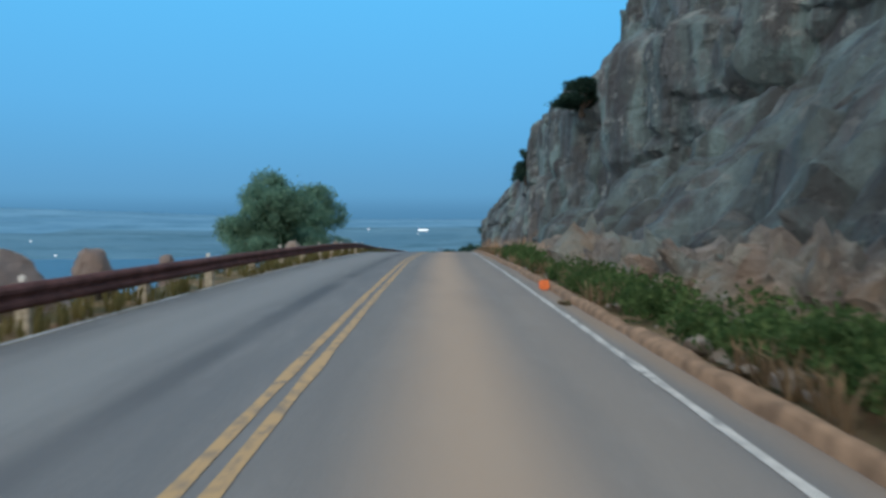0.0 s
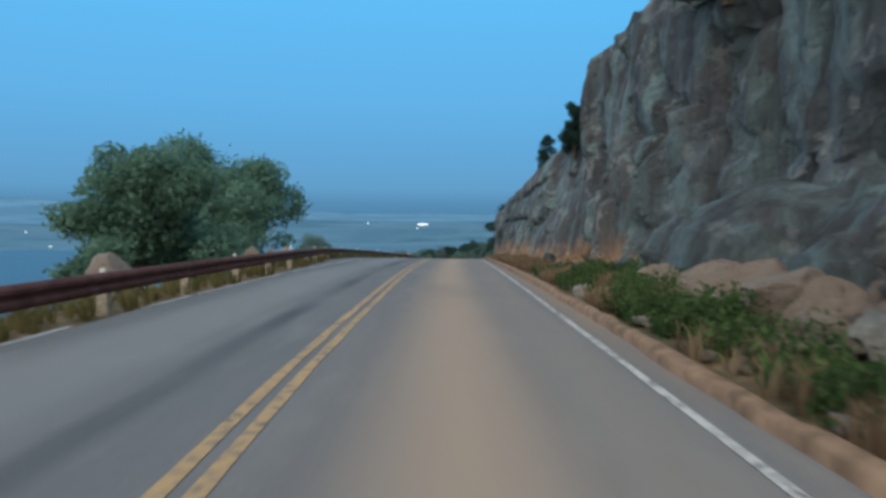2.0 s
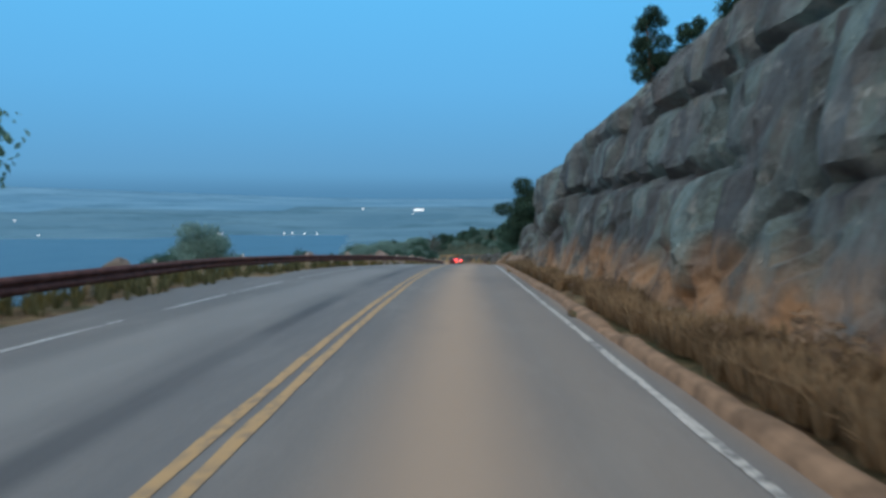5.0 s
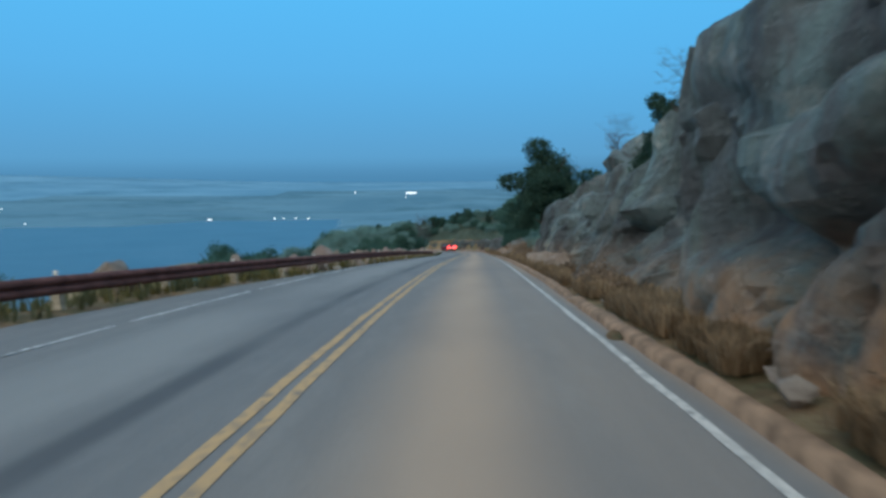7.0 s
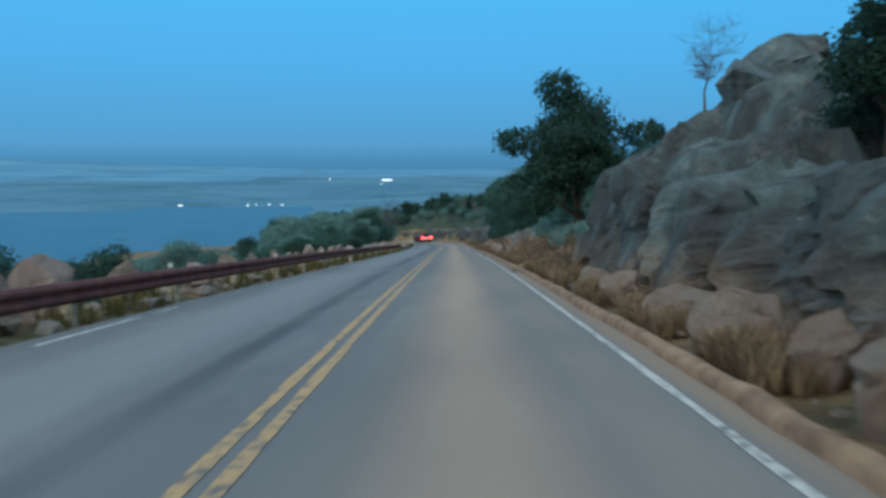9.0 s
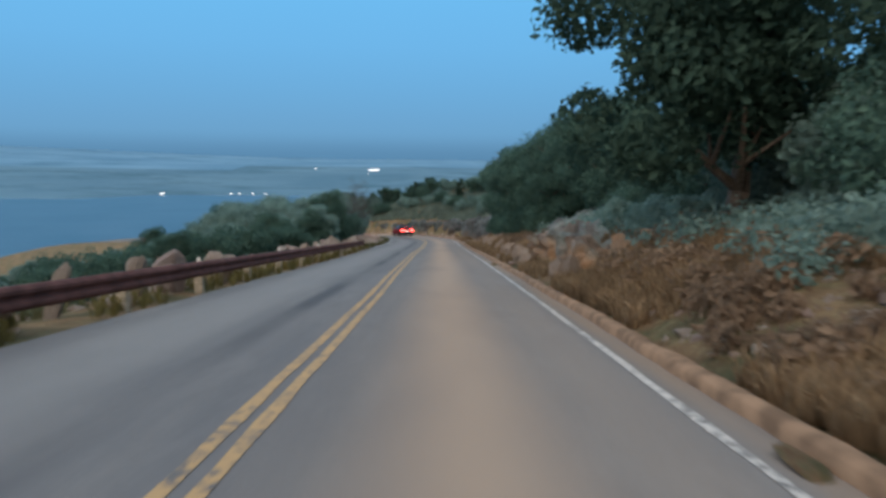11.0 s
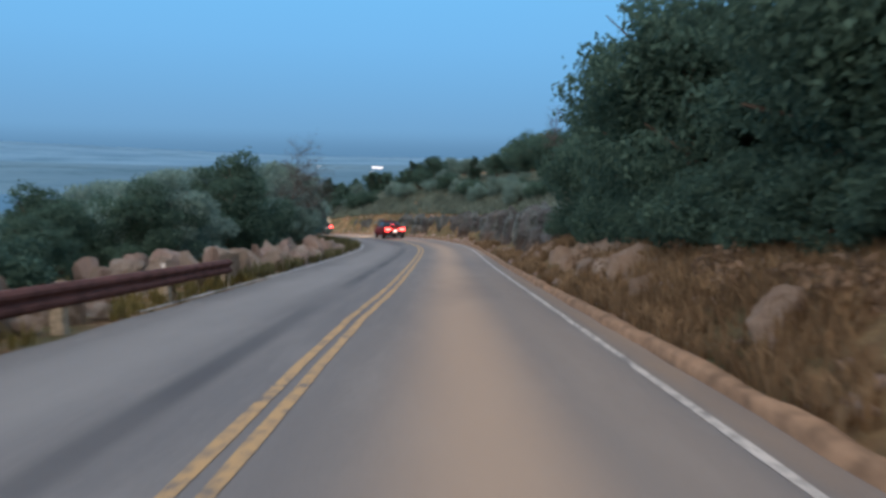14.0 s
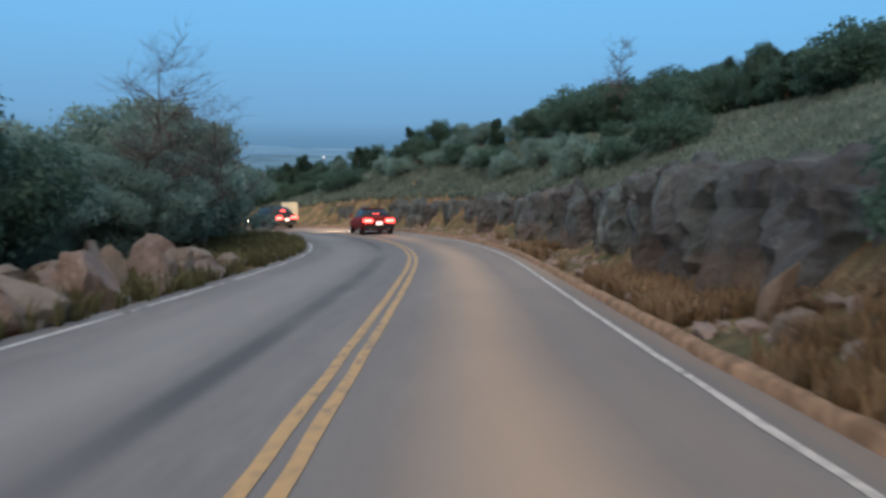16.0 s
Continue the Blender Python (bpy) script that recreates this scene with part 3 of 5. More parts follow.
rock_face("rock_cliff", "tall grey granite cliff with vertical joints and dark streaks", 22, 60,
          [(22, 14.5), (27, 11.6), (36, 9.1), (44, 8.0), (50, 7.2), (55, 7.0), (58, 7.8), (60, 10)], [(22, 0.1), (46, 0.08), (54, 0.08), (60, 0.2)],
          [(22, 9.4), (38, 8.8), (42, 7.9), (45, 8.4), (49, 9.2), (54, 9.6), (56, 8.8), (58, 6.8), (60, 6)], c(0.62), 6, 0.24, 1.0, None, 3.6,
          [(40.2, 0.8, 40.5, 8.6, 0.24, 3.0), (42.2, 1.5, 42.6, 7.0, 0.2, 1.2), (49.5, 1.0, 48.0, 6.0, 0.16, 0.3), (37.0, 1.0, 37.8, 8.0, 0.25, 1.1), (52.5, 5.4, 55.5, 4.6, 0.14, 0.6),
           (23, 8.4, 28.5, 4.6, 0.75, 2.6), (28.5, 4.6, 35, 2.6, 0.55, 2.2), (32.5, 3.5, 33.3, 8.5, 0.22, 0.9)], 6.0, 0.6)
rock_face("upper_cliff", "upper granite wall standing back above a ledge", 20, 66,
          [(20, 17), (25, 13.5), (30, 12.0), (35, 11.5), (40, 11.8), (44, 11.9), (50, 11.5), (54, 11.5), (58, 13.4), (63, 17), (66, 20)], c(0.1),
          [(20, 21), (50, 20), (55, 17), (60, 13), (66, 10)], c(0.6), 6, 0.34, 1.0, None, 4.2,
          [(31, 6, 33, 20, 0.4, 1.3), (38, 8, 38.5, 20, 0.4, 1.1), (46, 9, 45, 19, 0.35, 1.0)], 5.0)
rock_face("rock_buttress", "grey granite buttress with an overhanging corner", 52, 86,
          [(52, 9.0), (53.5, 7.4), (56, 6.0), (60, 5.2), (70, 4.85), (78, 4.5), (81, 4.3), (83, 4.3), (83.8, 6.2), (85, 9), (86, 12)], [(52, 0.3), (60, 0.3), (72, 0.2), (79, 0.1), (82, 0.06), (86, 0.12)],
          [(52, 6.4), (60, 5.7), (72, 4.4), (80, 3.8), (86, 3.6)], [(52, 0.85), (86, 0.86)], 9, 0.19, 0.52, None, 3.4,
          [(63, 2.45, 79, 2.8, 0.12, 0.5), (77, 2.9, 80.5, 0.4, 0.3, 0.8), (68, 0.3, 69, 2.3, 0.14, 0.45), (60, 4.3, 70, 4.0, 0.12, 0.5), (73.5, 0.2, 73, 1.9, 0.12, 0.4), (79.4, 1.0, 82.4, 1.6, 0.42, 0.9)], 2.8, 0.12)
rock_face("rock_outcrop", "lichened granite outcrop with rounded ledges", 85, 121,
          [(85, 7.4), (88, 5.6), (94, 5.0), (106, 4.9), (112, 5.1), (116, 5.4), (118, 6.0), (119.5, 8.2), (121, 13)], [(85, 0.45), (106, 0.5), (112, 0.32), (117, 0.16)],
          [(85, 4.4), (91, 4.2), (97, 2.8), (104, 2.0), (110, 2.0), (114, 3.0), (121, 3.0)], [(85, 0.75), (96, 0.5), (102, 0.18), (110, 0.18), (115, 0.55), (121, 0.58)], 6, 0.2, 0.68, M_OUTCROP, 2.4,
          [(86.5, -0.2, 88.0, 4.0, 0.34, 1.5), (90, -0.2, 91.2, 3.5, 0.26, 1.2), (93, -0.2, 94.6, 3.4, 0.34, 1.6), (96.4, -0.2, 97.8, 3.2, 0.3, 1.3), (100.2, -0.2, 101.8, 2.6, 0.28, 1.2),
           (104, -0.2, 106, 3.2, 0.36, 1.6), (107.6, -0.2, 108.8, 2.4, 0.24, 1.1), (110.5, -0.2, 112.2, 3.0, 0.3, 1.3), (114.2, -0.2, 115.6, 4.4, 0.26, 1.1), (104, 3.0, 116, 4.6, 0.3, 0.8),
           (84.5, 2.7, 90.2, 1.75, -1.0, 1.25), (90.6, 1.6, 94.5, 1.2, -0.7, 0.9)], 3.6, 0.6)
rock_face("rock_cut", "low dark blasted rock cut below a grassy bank", 178, 236,
          [(178, 7.4), (180.5, 5.7), (184, 5.4), (192, 5.5), (200, 5.8), (225, 6.0), (236, 7.5)], c(0.1),
          [(178, 1.3), (182, 2.1), (195, 2.1), (205, 1.75), (215, 1.5), (236, 0.8)], c(0.4), 0.9, 0.17, 0.5, M_DARK_ROCK, 1.7,
          [(183 + 2.3 * k, -0.1, 184.0 + 2.3 * k, 1.8, 0.24, 1.0) for k in range(14)], 2.4, 0.8)
rock_face("rock_ledge", "grey rock ledge breaking through the grassy bank", 182, 212,
          [(182, 9.6), (185, 8.2), (200, 7.9), (212, 9.4)], c(0.5), [(182, 2.8), (190, 3.0), (200, 2.8), (212, 2.4)], c(0.5), 0.8, 0.24, 0.55, M_OUTCROP, 1.8, (), 1.4, 0.6)
rock_face("roadside_ledge", "weathered tan granite ledge breaking out of the bank", 130, 152,
          [(130, 6.4), (131.5, 5.0), (133, 4.75), (136, 4.55), (138.6, 4.4), (139.2, 4.9), (139.8, 4.4), (142.5, 4.5), (146, 4.8), (148, 5.2), (150, 5.6), (152, 7.5)], c(0.08),
          [(130, 0.3), (131.5, 0.75), (134, 1.0), (136.5, 1.4), (138.7, 1.45), (139.2, 1.05), (139.7, 1.25), (142, 1.2), (145, 1.0), (152, 0.5)], c(0.02), 1.5, 0.13, 0.72, M_LEDGE, 1.3,
          [(132.6, -0.2, 132.8, 1.0, 0.16, 0.8), (134.3, -0.2, 134.6, 1.2, 0.18, 0.9), (136.2, -0.2, 136.4, 1.6, 0.16, 0.8), (139.1, -0.2, 139.3, 1.7, 0.3, 2.0),
           (141.2, -0.2, 141.5, 1.4, 0.16, 0.9), (142.9, 0.0, 143.2, 1.2, 0.16, 0.8), (145.0, 0.0, 145.2, 1.1, 0.14, 0.7), (140, 0.75, 145, 0.8, 0.08, 0.3)], 1.7, 0.4)
rock_face("rock_toe", "pale pinkish granite blocks at the foot of the slope", 8, 31,
          [(8, 6.6), (9.5, 5.7), (13, 5.2), (16, 4.9), (20, 4.7), (25, 4.75), (28, 5.2), (31, 6.4)], c(0.3),
          [(8, 0.2), (10, 0.6), (16, 0.6), (20, 0.7), (26, 0.65), (31, 0.2)], c(0.25), 1.3, 0.1, 0.75, M_TOE, 0.8,
          [(10 + 1.3 * k, -0.1, 10.3 + 1.3 * k, 0.9, 0.13, 0.6) for k in range(15)], 1.2, 0.35)
rock_face("rock_slope", "pale grey granite slab above the roadside ledge", 140, 154,
          [(140, 8.0), (142, 6.0), (148, 5.6), (152, 6.2), (154, 8.0)], c(0.4), [(140, 0.5), (143, 1.2), (149, 1.3), (154, 0.5)], c(0.5), 2.6, 0.2, 0.6, M_PALE_SLAB, 1.8, (), 2.0, 0.7)
rock_face("rock_slope", "grey lichened granite slab among the trees", 122, 140,
          [(122, 9.4), (124, 8.0), (130, 7.7), (137, 8.0), (140, 9.6)], c(0.45), [(122, 0.6), (127, 1.3), (134, 1.4), (140, 0.5)], c(0.5), 4, 0.24, 0.6, M_ROCK, 2.2)
rock_face("roadside_ledge", "weathered tan granite ledge half covered in brush", 154, 180,
          [(154, 6.8), (156, 5.2), (164, 4.9), (169, 4.65), (173, 4.7), (177, 5.1), (180, 7.0)], c(0.2), [(154, 0.3), (160, 0.5), (166, 0.6), (170, 0.75), (173, 0.75), (176, 0.65), (180, 0.3)], c(0.25), 2.0, 0.18, 0.5, M_HEADLIT_ROCK, 1.1)


# ---- guardrail ----
def tube(bm, a, b, ra, rb, n=6):
    """A tapered round bar from a to b, added to bm."""
    a, b = Vector(a), Vector(b)
    d = (b - a).normalized()
    e = d.orthogonal().normalized()
    f = d.cross(e)
    rings = []
    for p, r in ((a, ra), (b, rb)):
        rings.append([bm.verts.new(p + (e * math.cos(2 * math.pi * k / n) + f * math.sin(2 * math.pi * k / n)) * r) for k in range(n)])
    for k in range(n):
        bm.faces.new((rings[0][k], rings[0][(k + 1) % n], rings[1][(k + 1) % n], rings[1][k]))
    bm.faces.new(rings[0][::-1])
    bm.faces.new(rings[1])


def block(size, at=(0, 0, 0), bevel=0.0, taper=1.0):
    """A bevelled box as a bmesh; taper shrinks its top."""
    bm = bmesh.new()
    bmesh.ops.create_cube(bm, size=1.0)
    for v in bm.verts:
        k = taper if v.co.z > 0 else 1.0
        v.co = Vector((v.co.x * size[0] * k, v.co.y * size[1] * k, v.co.z * size[2])) + Vector(at)
    if bevel:
        bmesh.ops.bevel(bm, geom=bm.edges[:], offset=bevel, segments=2, affect="EDGES")
    return bm


def rail_at(s, du=0.0, z=0.0):
    return road(s, float(table(RAIL_LINE, s)) + du, z)


def build_guardrail():
    rail = new("guardrail")
    tagged(rail, "rusty brown steel guardrail on pale wooden posts", "guardrail")
    post_me = bpy.data.meshes.new("post")
    bm = block((0.18, 0.17, 0.95), (0, 0, 0.06), 0.015)
    bm.to_mesh(post_me)
    bm.free()
    post_me.materials.append(M_POST)
    tab_me = bpy.data.meshes.new("reflector")
    bm = block((0.08, 0.03, 0.09), (0, 0, 0.0), 0.008)
    bm.to_mesh(tab_me)
    bm.free()
    tab_me.materials.append(M_TAB)
    bracket_me = bpy.data.meshes.new("bracket")
    bm = block((0.04, 0.012, 0.13), (0, 0, 0.0), 0.003)
    bm.to_mesh(bracket_me)
    bm.free()
    bracket_me.materials.append(M_RUST)
    rng = random.Random(11)
    gap, first, last = 3.81, -21.0, 166.0
    n = int((last - first) / gap)
    prof = [(0.0, 0.37), (0.035, 0.385), (0.075, 0.43), (0.075, 0.475), (0.02, 0.52), (0.02, 0.55), (0.075, 0.595), (0.075, 0.64), (0.035, 0.685), (0.0, 0.70)]
    prof = prof + [(a - 0.012, z) for a, z in prof[::-1]]
    for i in range(n + 1):
        s = first + i * gap
        m = Matrix.Translation(rail_at(s, -0.13, rng.uniform(-0.03, 0.02))) @ pose(0, 0, 0, rng.uniform(-2, 2), rng.uniform(-2, 2), heading(s))
        ob = part("post", post_me, None, rail)
        ob.matrix_basis = m
        if i % 2 == 0:
            cap = part("reflector", tab_me, None, ob, "white reflector tab above the rail")
            cap.matrix_basis = pose(rng.uniform(-0.02, 0.02), -0.03, 0.655, 0, rng.uniform(-6, 6), 0)
            stem = part("bracket", bracket_me, None, ob)
            stem.matrix_basis = pose(0, -0.03, 0.58)
        if i == n:
            break
        verts = []
        ss = np.linspace(s + 0.004, s + gap - 0.004, 5)
        for q in ss:
            dent = 0.02 * noise.noise(Vector((q * 0.6, 0, 2)))
            for a, z in prof:
                verts.append(rail_at(q, a - 0.03 + dent, z - 0.09 + 0.4 * dent))
        k = len(prof)
        faces = [(j * k + i2, j * k + (i2 + 1) % k, (j + 1) * k + (i2 + 1) % k, (j + 1) * k + i2) for j in range(4) for i2 in range(k)]
        faces += [tuple(range(k))[::-1], tuple(range(4 * k, 5 * k))]
        part("rail_panel", mesh_of("rail_panel", verts, faces, M_RUST, False), None, rail)


build_guardrail()


# ---- boulders ----
def boulder_mesh(seed, material, flat=0.75):
    """A broken block: a ball cut by many planes, with worn edges and rough faces."""
    rng = random.Random(seed)
    bm = bmesh.new()
    bmesh.ops.create_icosphere(bm, subdivisions=4, radius=1.0)
    planes = []
    for _ in range(14):
        d = Vector((rng.gauss(0, 1), rng.gauss(0, 1), rng.gauss(0, 0.9))).normalized()
        planes.append((d, rng.uniform(0.5, 0.8)))
    for v in bm.verts:
        p = v.co.copy()
        for d, h in planes:
            k = p.dot(d) - h
            if k > 0:
                p -= d * k * 0.97
        p *= 1 + 0.1 * noise.fractal(v.co * 2.6 + Vector((seed * 3.1, 0, 0)), 1.0, 2.0, 5)
        p.z *= flat
        v.co = p
    me = bpy.data.meshes.new("boulder")
    bm.to_mesh(me)
    bm.free()
    me.materials.append(material)
    return me


PINK = [boulder_mesh(k, M_BOULDER, 0.85) for k in range(6)]
PALE = [boulder_mesh(k, M_PALE_ROCK, 0.9) for k in range(10, 17)]
HEADLIT = [boulder_mesh(k, M_HEADLIT_ROCK, 0.85) for k in range(30, 36)]
GREY = [boulder_mesh(k, M_ROCK, 0.7) for k in range(20, 26)]


def boulder(s, u, w, h, meshes, k, label, group="", deep=1.0, turn=None, d=None):
    """A boulder w metres wide and about h high above the ground there."""
    g = on_ground(s, u)
    ob = new("boulder", meshes[k % len(meshes)])
    turn = (k * 77) % 360 if turn is None else turn
    sunk = 0.3 * h
    ob.matrix_basis = Matrix.Translation(g + Vector((0, 0, (h - sunk) / 2))) @ pose(0, 0, 0, (k * 31) % 40 - 20, (k * 53) % 36 - 18, turn) @ Matrix.Diagonal((w / 1.5, (d or w * (0.7 + 0.1 * (k % 5))) / 1.5, (h + sunk) / 1.3, 1))
    return tagged(ob, label, "boulder", group)


rng = random.Random(3)
BL = "boulders behind the guardrail"
# pink ones behind the first stretch of rail
for s, u, w, h in ((10.8, -5.4, 1.8, 1.15), (12.7, -5.7, 1.2, 0.85), (14.2, -5.2, 0.7, 0.85), (20, -6.0, 0.8, 0.9), (27.5, -6.3, 0.9, 0.95)):
    boulder(s, u, w, h, PINK, int(s), "pinkish granite boulder behind the guardrail", BL)
for s, u, w, h in ((37, -6.0, 1.2, 1.0), (47, -5.4, 0.8, 0.7), (57, -6.6, 1.4, 0.75), (60, -8.0, 1.3, 1.2), (72, -8.0, 1.1, 0.9), (89.5, -6.4, 0.9, 0.85), (95, -5.6, 0.8, 0.7)):
    boulder(s, u, w, h, PALE, int(s), "pale rounded granite boulder behind the guardrail", BL)
# the long row behind the rail, and the bare row after its end
s = 100.0
k = 0
while s < 189:
    near = s > 170
    u = float(table(RAIL_LINE, min(s, 168))) - (rng.uniform(0.55, 0.95) if not near else rng.uniform(0.3, 0.9))
    w = rng.choice((0.3, 0.4, 0.5, 0.65, 0.9)) if s < 150 else rng.choice((0.4, 0.5, 0.6, 0.8, 0.95)) * (1.25 if near else 1.0)
    h = rng.uniform(0.4, 0.85) * (0.7 + 0.3 * w) + 0.12 if s < 168 else rng.uniform(0.3, 0.75)
    boulder(s, u - (0.1 if near else 0.0), w, h, PALE if k % 3 else PINK, k, "pale granite boulder in a row along the road" if k % 3 else "pinkish granite boulder in a row along the road", "roadside boulder row")
    s += w * rng.uniform(0.7, 1.3) if near else w + rng.uniform(0.1, 2.6)
    k += 1
for i in range(22):
    s = 163 + i * 1.15
    boulder(s, -5.4 - rng.uniform(0, 1.0), rng.uniform(0.5, 1.1), rng.uniform(0.4, 0.85), PINK if i % 2 else PALE, i + 40, "granite boulder in the tumbled heap beside the road", "roadside boulder row")
# at the toe of the rock
for i, (s, u, w, h) in enumerate(((12.6, 5.2, 0.8, 0.55), (18.4, 4.75, 0.6, 0.45), (22.6, 4.7, 0.7, 0.5), (28.4, 5.4, 1.1, 0.8), (30.2, 5.8, 1.3, 0.9), (32, 6.2, 1.5, 0.9), (34, 6.5, 1.8, 0.9), (36, 6.2, 1.4, 0.7), (38, 7.0, 2.0, 1.1), (41, 6.2, 1.2, 0.6), (52, 5.6, 0.9, 0.5))):
    boulder(s, u, w * 0.9, h * 0.85, HEADLIT if s < 37 else GREY, i, "broken granite block with a warm headlight tint at the cliff foot" if s < 37 else "broken grey granite block at the cliff foot", "blocks at the rock toe")
for i, (s, u, w, h) in enumerate(((97.6, 4.6, 0.8, 0.6), (99, 4.55, 1.0, 0.8), (100.4, 4.6, 0.9, 0.75), (102.2, 4.6, 1.2, 0.9), (104.5, 4.65, 1.0, 0.7), (108, 4.6, 0.9, 0.6), (111, 4.7, 1.0, 0.6),
                                  (133, 4.5, 0.8, 0.6), (134.6, 4.45, 0.7, 0.6), (140.5, 4.35, 0.7, 0.6), (142, 4.4, 0.9, 0.8), (143.6, 4.4, 0.8, 0.7), (145, 4.45, 0.9, 0.75),
                                  (146.6, 4.5, 0.8, 0.7), (148.2, 4.5, 0.9, 0.7), (150.4, 4.5, 0.7, 0.6),
                                  (149, 4.7, 0.7, 0.45), (153, 4.6, 0.6, 0.45), (156, 4.7, 0.9, 0.5), (161, 4.6, 0.6, 0.5), (166, 4.7, 0.8, 0.5),
                                  (175, 4.7, 0.6, 0.45), (178, 4.6, 0.6, 0.45), (179.5, 5.0, 0.45, 0.75))):
    boulder(s, u, w * 0.85, h * 0.85, HEADLIT, i + 3, "tan granite block half buried at the roadside", "blocks at the rock toe")
boulder(118.5, 11.7, 2.3, 1.8, GREY, 2, "squarish granite boulder perched on the outcrop").location.z = road(118.5, 11.7).z + 6.75
boulder(116.2, 9.8, 2.2, 1.4, GREY, 1, "granite boulder wedged on the outcrop top").location.z = road(116, 9.8).z + 5.6


# ---- trees ----
def leaf_cloud(blobs, count, size, seed, hollow=0.55):
    """Many small leaf sprays filling the outer part of a set of blobs (x, y, z, radius, height radius)."""
    r = np.random.RandomState(seed)
    vol = np.array([b[3] ** 2 * b[4] for b in blobs])
    pick = r.choice(len(blobs), count, p=vol / vol.sum())
    B = np.array(blobs)[pick]
    d = r.normal(size=(count, 3))
    d /= np.linalg.norm(d, axis=1)[:, None]
    rad = (hollow + (1 - hollow) * r.rand(count) ** 0.6) * (1 + 0.13 * r.normal(size=count))
    P = B[:, :3] + d * rad[:, None] * np.stack([B[:, 3], B[:, 3], B[:, 4]], 1)
    nrm = d + 0.9 * r.normal(size=(count, 3))
    nrm /= np.linalg.norm(nrm, axis=1)[:, None]
    a = np.cross(nrm, r.normal(size=(count, 3)))
    a /= np.linalg.norm(a, axis=1)[:, None]
    b = np.cross(nrm, a)
    sz = size * (0.55 + 0.9 * r.rand(count))[:, None]
    bend = nrm * sz * 0.25
    V = np.stack([P - a * sz, P - b * sz * 0.55 + bend, P + a * sz, P + b * sz * 0.55 + bend], 1).reshape(-1, 3)
    F = np.arange(count * 4).reshape(-1, 4)
    return V, F


def limbs(bm, base, height, spread_r, seed, rad=0.16, forks=6, lean=0.0):
    """A tapered, slightly crooked trunk with limbs that fork."""
    rng = random.Random(seed)
    p, r = Vector(base), rad
    pts = [(p.copy(), r)]
    for k in range(5):
        q = p + Vector((rng.uniform(-0.12, 0.12) * height / 5 + lean, rng.uniform(-0.12, 0.12) * height / 5, height / 5))
        tube(bm, p, q, r, r * 0.78, 7)
        p, r = q, r * 0.78
        pts.append((p.copy(), r))
    for k in range(forks):
        q, w = pts[rng.randint(1, 4)]
        ang = k * 2.4 + rng.uniform(-0.4, 0.4)
        e = q + Vector((math.cos(ang) * spread_r * rng.uniform(0.5, 0.9), math.sin(ang) * spread_r * rng.uniform(0.5, 0.9), height * rng.uniform(0.15, 0.4)))
        mid = (q + e) / 2 + Vector((0, 0, 0.1 * height * rng.uniform(-0.5, 0.8)))
        tube(bm, q, mid, w * 0.6, w * 0.42, 5)
        tube(bm, mid, e, w * 0.42, w * 0.15, 5)
        for _ in range(2):
            t = mid + Vector((rng.uniform(-1, 1), rng.uniform(-1, 1), rng.uniform(0.2, 1))) * spread_r * 0.45
            tube(bm, mid, t, w * 0.3, w * 0.1, 4)


def oak(name, label, height, radius, seed, leaves, count=18000, size=0.068, category="tree", low=0.2):
    """A broad-leaved tree of unit place: trunk and limbs, and a crown of clumps with an uneven outline."""
    rng = random.Random(seed)
    tree = new(name)
    tagged(tree, label, category)
    bm = bmesh.new()
    limbs(bm, (0, 0, -0.4), height * 0.75, radius * 0.8, seed, 0.035 * height, 8)
    part("trunk", bm, M_BARK, tree)
    blobs = []
    for k in range(40):
        ang, e = k * 2.399, math.sqrt(rng.uniform(0.02, 0.85)) * radius
        top = 1 - 0.45 * (e / radius) ** 2
        z = height * rng.uniform(low, 0.9 * top)
        fit_r = radius * rng.uniform(0.12, 0.33)
        blobs.append((math.cos(ang) * e, math.sin(ang) * e, z, fit_r, fit_r * rng.uniform(0.6, 0.95)))
    blobs.append((0, 0, height * (0.5 + 0.35 * low), radius * 0.55, height * (0.32 - 0.25 * low)))
    V, F = leaf_cloud(blobs, count, size, seed, 0.45)
    part("crown", mesh_of("crown", V, F, leaves), None, tree)
    return tree


def cedar(name, label, height, radius, seed, count=11000, size=0.075):
    """A dense dark juniper, wide below and ragged at the top."""
    rng = random.Random(seed)
    tree = new(name)
    tagged(tree, label, "tree")
    bm = bmesh.new()
    limbs(bm, (0, 0, -0.4), height * 0.9, radius * 0.6, seed, 0.028 * height, 7)
    part("trunk", bm, M_BARK, tree)
    blobs = []
    for k in range(22):
        z = rng.uniform(0.08, 0.95)
        r = radius * (1.05 - 0.75 * z) * rng.uniform(0.75, 1.05)
        ang = k * 2.399
        b = max(0.22 * radius, r * 0.45)
        blobs.append((math.cos(ang) * r * 0.6, math.sin(ang) * r * 0.6, z * height, b, b * 1.1))
    V, F = leaf_cloud(blobs, count, size, seed, 0.4)
    part("crown", mesh_of("crown", V, F, M_CEDAR), None, tree)
    return tree


